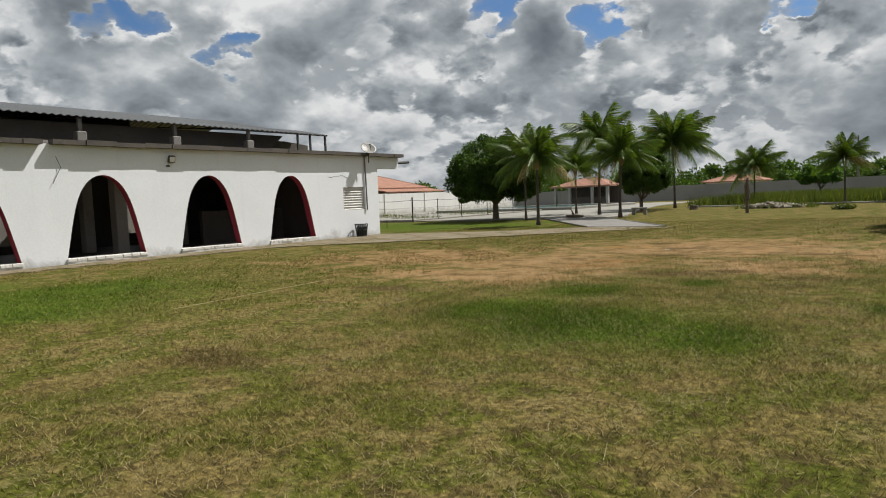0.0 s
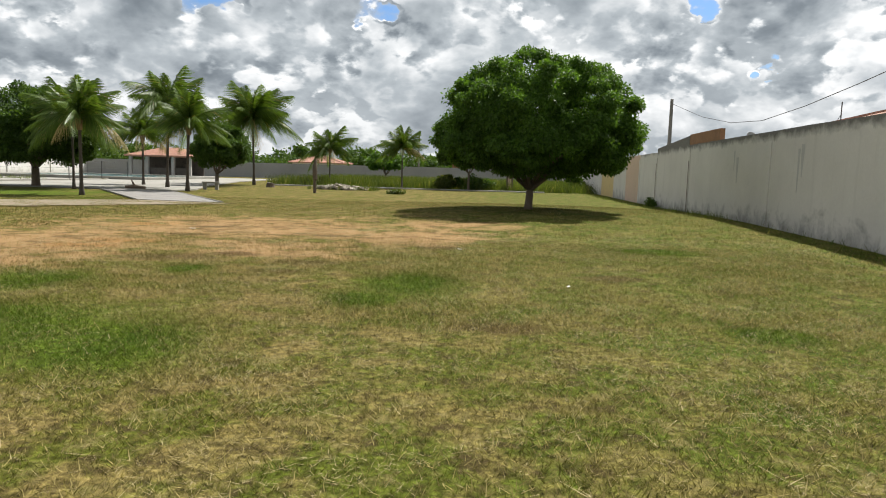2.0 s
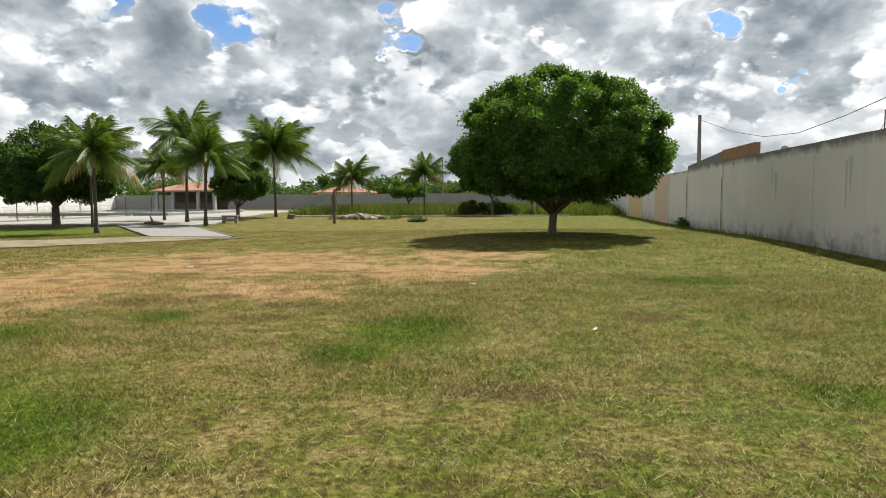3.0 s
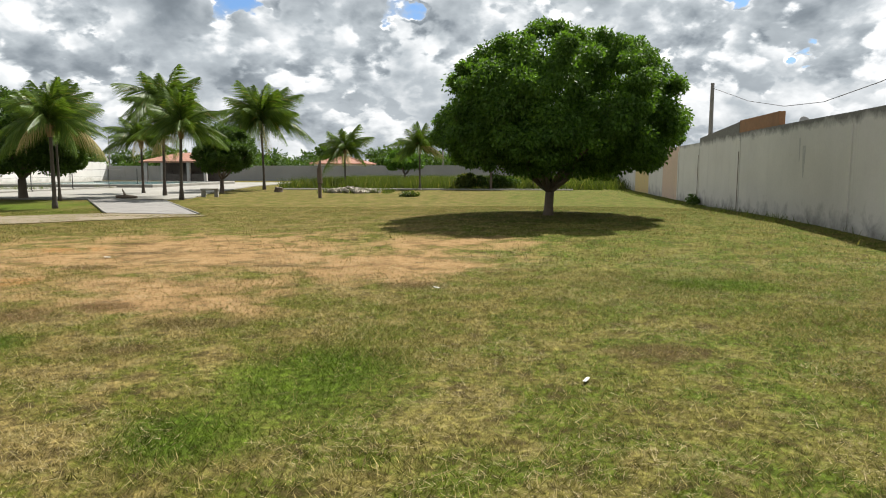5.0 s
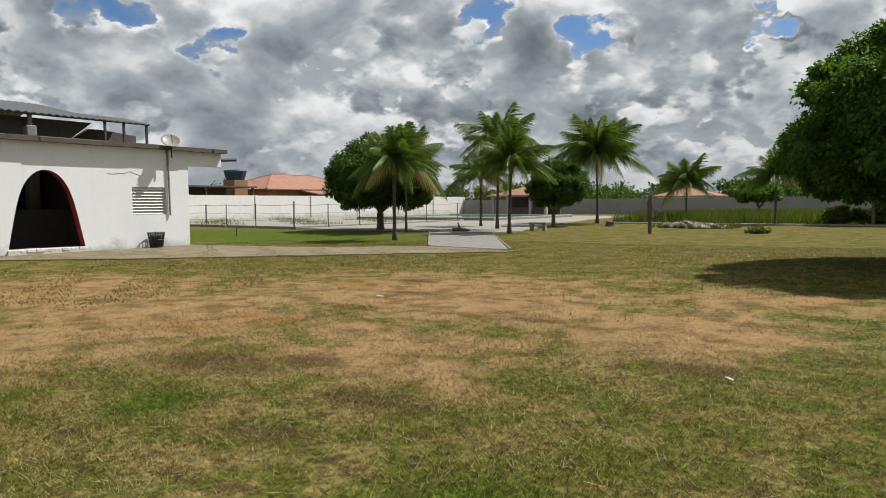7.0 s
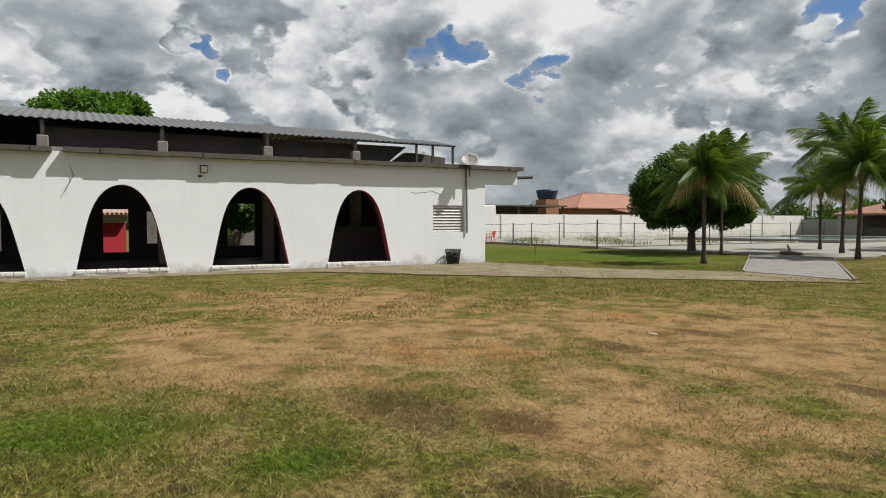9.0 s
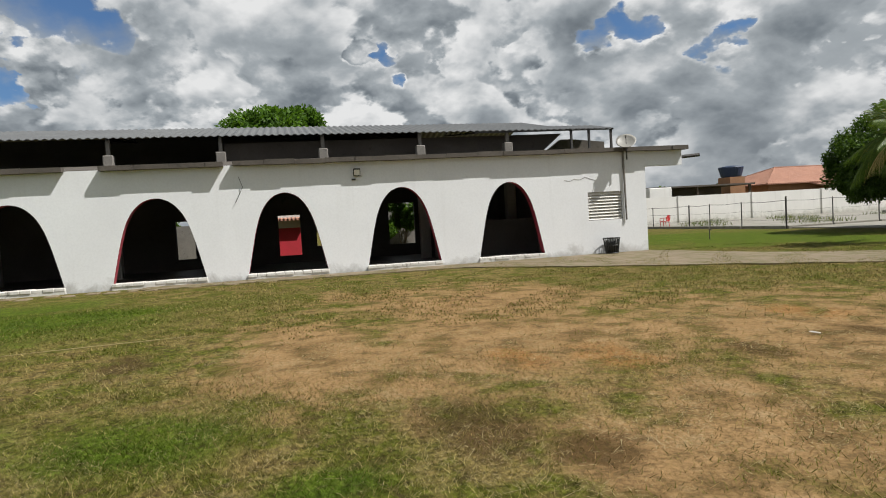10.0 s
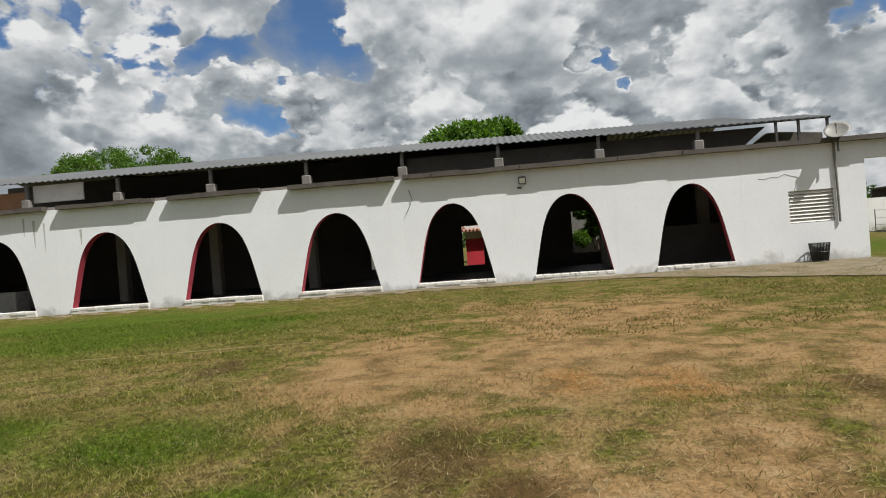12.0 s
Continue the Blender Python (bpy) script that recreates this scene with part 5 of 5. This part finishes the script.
def rubble_pile(x, y, n):
    t = thing("rubble_pile", "heap of broken tiles and stones among weeds", "rubble", (x, y, 0))
    made = []
    for k in range(6):
        b = Build()
        s = [rng.uniform(0.10, 0.24), rng.uniform(0.08, 0.18), rng.uniform(0.04, 0.10)]
        b.box(-s[0], s[0], -s[1], s[1], -s[2], s[2], cut=min(s) * 0.5)
        b.v = [tuple(c + rng.uniform(-0.02, 0.02) for c in v) for v in b.v]
        made.append(b.mesh("stone", M["rubble"]))
    for i in range(n):
        a, q = rng.uniform(0, 6.28), rng.uniform(0, 1) ** 0.7
        o = part("stone", made[i % 6], None, t)
        o.matrix_basis = pose(1.9 * q * math.cos(a), 1.0 * q * math.sin(a), 0.06 + 0.28 * (1 - q) * rng.uniform(0.2, 1), rng.uniform(-35, 35), rng.uniform(-35, 35), rng.uniform(0, 360))


rubble_pile(-8.4, 46.0, 110)
scatter("heap_weeds", 900, (-10.5, -6.0, 45, 47.5), (0.15, 0.45), (0.02, 0.05), (0.2, 0.8), M["weed"], "weeds in the rubble heap")


# ---- neighbouring houses ----
def tiled_house(x0, x1, y0, y1, wall_h, ridge_h, wall_mat, label, over=0.5, openings=True, base=0.0):
    h = thing("house", label, "house")
    part("wall", Build().box(x0, x1, y0, y1, base - 0.1, wall_h), wall_mat, h)
    X0, X1, Y0, Y1 = x0 - over, x1 + over, y0 - over, y1 + over
    w, d = X1 - X0, Y1 - Y0
    k = min(w, d) * 0.5
    rid = [(X0 + k, (Y0 + Y1) / 2, ridge_h), (X1 - k - 0.01, (Y0 + Y1) / 2, ridge_h)] if w >= d else [((X0 + X1) / 2, Y0 + k, ridge_h), ((X0 + X1) / 2, Y1 - k - 0.01, ridge_h)]
    e = [(X0, Y0, wall_h), (X1, Y0, wall_h), (X1, Y1, wall_h), (X0, Y1, wall_h)]
    low = [(x, y, wall_h - 0.12) for x, y, _ in e]
    fs = [(0, 1, 5, 4), (1, 2, 5), (2, 3, 4, 5), (3, 0, 4)] if w >= d else [(0, 1, 4), (1, 2, 5, 4), (2, 3, 5), (3, 0, 4, 5)]
    fs += [(6, 7, 1, 0), (7, 8, 2, 1), (8, 9, 3, 2), (9, 6, 0, 3), (9, 8, 7, 6)]
    part("roof", Build().add(e + rid + low, fs), M["tile"], h, "orange clay tile hip roof")
    rr = Build().tube(rid, 0.1, 6)
    for c in ((0, 0), (3, 0), (1, 1), (2, 1)) if w >= d else ((0, 0), (1, 0), (2, 1), (3, 1)):
        rr.tube([e[c[0]], rid[c[1]]], 0.08, 6)
    part("ridge_tiles", rr, M["tile"], h)
    if openings:
        for k in range(2):
            yy = y0 + (y1 - y0) * (0.3 + 0.4 * k)
            win = part("window", Build().box(x1 - 0.02, x1 + 0.04, yy - 0.6, yy + 0.6, 1.0, 2.0), M["shutter"], h)
            part("pane", Build().box(x1 + 0.035, x1 + 0.05, yy - 0.5, yy + 0.5, 1.1, 1.9), M["glass"], win)
    return h


tiled_house(-70, -60, 59.5, 76, 3.35, 5.3, M["brick"], "brick house with an orange tiled hip roof behind the wall")
porch = thing("porch_roof", "lower orange tiled porch roof of the brick house", "roof")
part("roof", Build().add([(-60.0, 64.5, 3.25), (-56.8, 64.5, 2.75), (-56.8, 77, 2.75), (-60.0, 77, 3.25), (-60.0, 64.5, 3.13), (-56.8, 64.5, 2.63), (-56.8, 77, 2.63), (-60.0, 77, 3.13)],
                         [(0, 1, 2, 3), (7, 6, 5, 4), (0, 4, 5, 1), (1, 5, 6, 2), (2, 6, 7, 3)]), M["tile"], porch)
for y in (65, 69, 73, 76.6):
    part("pillar", Build().box(-57.1, -56.9, y - 0.1, y + 0.1, -0.1, 2.65), M["wood"], porch)
tank = thing("water_tank", "blue-black water tank on a brick tower", "water tank", (-62, 56.6, 0))
part("tower", Build().box(-1.0, 1.0, -0.9, 0.9, -0.1, 4.3), M["brick"], tank)
part("tank_body", Build().tube([(0, 0, 4.3), (0, 0, 4.45), (0, 0, 5.2), (0, 0, 5.3)], [0.95, 1.05, 1.25, 1.25], 20), M["tank"], tank)
part("lid", Build().tube([(0, 0, 5.3), (0, 0, 5.4), (0, 0, 5.52)], [1.3, 1.25, 0.5], 20), M["tank"], tank)
shed = thing("open_shed", "dark open shed beyond the whitewashed wall", "shed")
part("roof", Build().box(-62, -56.5, 43.5, 55.2, 3.3, 3.45), M["fibre"], shed)
part("back", Build().box(-62, -61.8, 43.5, 55.2, -0.1, 3.3), M["inside"], shed)
for y in (43.8, 49, 54.8):
    part("post", Build().box(-56.9, -56.7, y - 0.1, y + 0.1, -0.1, 3.3), M["wood"], shed)
hut = solid("white_hut", Build().box(-56.5, -54.2, 42.3, 44.6, -0.1, 3.3, cut=0.05), M["whitewall"], "small whitewashed hut behind the wall", "hut")

kiosk = thing("pool_kiosk", "small pool shelter with a tiled roof and brown pillars", "shelter")
X0, X1, Y0, Y1 = -36.9, -29.5, 70.6, 76
part("roof", Build().add([(X0, Y0, 2.3), (X1, Y0, 2.3), (X1, Y1, 2.3), (X0, Y1, 2.3), (-34.0, 73.3, 3.2), (-32.0, 73.3, 3.2), (X0, Y0, 2.15), (X1, Y0, 2.15), (X1, Y1, 2.15), (X0, Y1, 2.15)],
                         [(0, 1, 5, 4), (1, 2, 5), (2, 3, 4, 5), (3, 0, 4), (6, 7, 1, 0), (7, 8, 2, 1), (8, 9, 3, 2), (9, 6, 0, 3), (9, 8, 7, 6)]), M["tile"], kiosk)
for x in (-36.4, -34.6, -31.8, -30.0):
    part("pillar", Build().box(x - 0.15, x + 0.15, 70.95, 71.25, -0.1, 2.2), M["column"], kiosk)
part("wall", Build().box(-36.4, -30.0, 74.5, 74.7, -0.1, 2.2), M["fibre"], kiosk)
part("counter", Build().box(-34.4, -30.2, 71.2, 71.5, -0.1, 1.0), M["fibre"], kiosk)
tiled_house(-27, -20, 98, 104, 2.3, 3.3, M["whitewall"], "low house with a pale tiled roof beyond the grey wall", openings=False)
tiled_house(-4, 2, 100, 106, 3.4, 4.6, M["brick"], "raw brick house with a tiled roof beyond the grey wall", openings=False)
tiled_house(8, 16, 98, 106, 2.6, 3.6, M["brick"], "low tiled house beyond the grey wall", openings=False)


def street_pole(x, y, h, label, arm=True):
    p = thing("utility_pole", label, "pole", (x, y, 0))
    part("shaft", Build().tube([(0, 0, -0.2), (0, 0, h)], [0.14, 0.09], 10), M["concrete"], p)
    if arm:
        part("crossarm", Build().box(-0.05, 0.05, -0.5, 0.5, h - 0.5, h - 0.4), M["steel"], p)
        for s in (-0.4, 0.4):
            part("insulator", Build().tube([(0, s, h - 0.4), (0, s, h - 0.26)], 0.04, 6), M["deck"], p)


street_pole(12.0, 43.4, 6.0, "grey concrete utility pole beyond the boundary wall", False)
street_pole(-8.5, 96, 7.0, "far concrete utility pole beyond the grey wall")
street_pole(-91, 150, 9.2, "far concrete utility pole among trees")

# yard behind the hall, seen through its windows
yard = run_wall("wall_yard", (-40, 8.5), (-40, -14), 2.0, M["concrete"], "peeling grey yard wall behind the hall", 6)
red = thing("red_shed", "red and white painted shed behind the hall with a tiled lean-to", "shed")
red.matrix_basis = pose(-2.7, 0, 0)
part("red_base", Build().box(-34.2, -34.0, 9.2, 10.95, -0.1, 1.55), M["redwall"], red)
part("white_wall", Build().box(-34.2, -34.0, 9.2, 10.95, 1.55, 2.4), M["whitewall"], red)
part("roof", Build().add([(-34.9, 8.6, 2.3), (-33.6, 8.6, 2.05), (-33.6, 11.2, 2.05), (-34.9, 11.2, 2.3), (-34.9, 8.6, 2.2), (-33.6, 8.6, 1.95), (-33.6, 11.2, 1.95), (-34.9, 11.2, 2.2)],
                         [(0, 1, 2, 3), (7, 6, 5, 4), (1, 5, 6, 2), (0, 4, 5, 1)]), M["tile"], red)

# beyond the boundary wall: houses, cable and dish
street = tiled_house(13.2, 19, 17, 30.2, 3.1, 4.1, M["whitewall"], "low tiled house just beyond the boundary wall", openings=False)
mast = thing("antenna_mast", "thin antenna mast on the neighbouring house", "antenna", (14.0, 27.7, 2.9))
part("pole", Build().tube([(0, 0, 0), (0, 0, 1.35)], 0.02, 6), M["steel"], mast)
part("stay", Build().tube([(0, 0, 0.9), (-0.1, 0.5, 0.3)], 0.01, 5), M["steel"], mast)
flat = solid("flat_house", Build().box(14.2, 20, 38.0, 46.0, -0.1, 3.15, cut=0.05), M["greywall"], "flat-roofed grey house beyond the boundary wall", "house")
satellite_dish((16.0, 41.4, 3.15), 0.36, "grey satellite dish on a neighbouring flat roof", 30, 20)
street_pole(13.6, 9.0, 6.6, "grey concrete utility pole further along the wall", False)
pts = [(12.0, 43.4, 5.75), (12.3, 38.4, 4.57), (12.5, 34.6, 3.98), (12.5, 31.0, 3.80), (12.5, 27.2, 4.02), (12.7, 24.2, 4.40), (13.1, 17.0, 5.4), (13.6, 9.0, 6.5)]
cable = solid("overhead_cable", Build().tube(pts, 0.013, 6), M["steel"], "black overhead cable sagging between poles", "cable", smooth=True)

# litter on the lawn
for k, (x, y, a) in enumerate(((2.3, 9.75, 70), (-4.6, 15.2, 20), (0.9, 13.0, 130))):
    chip = tagged(part("plaster_chip", Build().box(-0.055, 0.055, -0.011, 0.011, 0, 0.007, cut=0.003), M["shutter"]), "small white chip lying on the grass", "litter")
    chip.matrix_basis = pose(x, y, rise(x, y) + 0.022, 2, 3, a)
# thin straw-coloured tube stands in for a pale ridge of grass
hose = solid("grass_ridge", Build().tube([(-8.2 - 0.05 * k, 5.3 + 0.42 * k + 0.06 * math.sin(k * 0.9), 0.02) for k in range(9)], 0.006, 6), M["straw"], "thin pale ridge of grass across the lawn", "hose")
slab_mat = M["paving"]
steps = thing("stepping_stones", "line of flat pale stones sunk in the grass along the clubhouse", "stones")
for k in range(30):
    y = -3.5 + 0.52 * k
    o = part("stone", Build().box(-0.2, 0.2, -0.17, 0.17, -0.03, 0.028, cut=0.015), slab_mat, steps)
    o.matrix_basis = pose(FX + 0.75 + rng.uniform(-0.12, 0.12) + 0.35 * (k % 2), y, 0.0, rng.uniform(-3, 3), rng.uniform(-3, 3), rng.uniform(-25, 25))
block = run_wall("wall_yard_blocks", (-37.6, 22), (-37.6, 12.0), 2.6, M["concrete"], "stained block wall behind the hall", 4)
gate = thing("gate_posts", "two dark gate posts and a pinkish pillar by the kerb", "gate")
for x, h in ((2.75, 1.7), (3.15, 1.75)):
    part("post", Build().box(x - 0.06, x + 0.06, 54.4, 54.52, -0.1, h, cut=0.01), M["wood"], gate)
part("pillar", Build().box(2.82, 3.08, 54.7, 54.95, -0.1, 1.3, cut=0.02), M["peach"], gate)
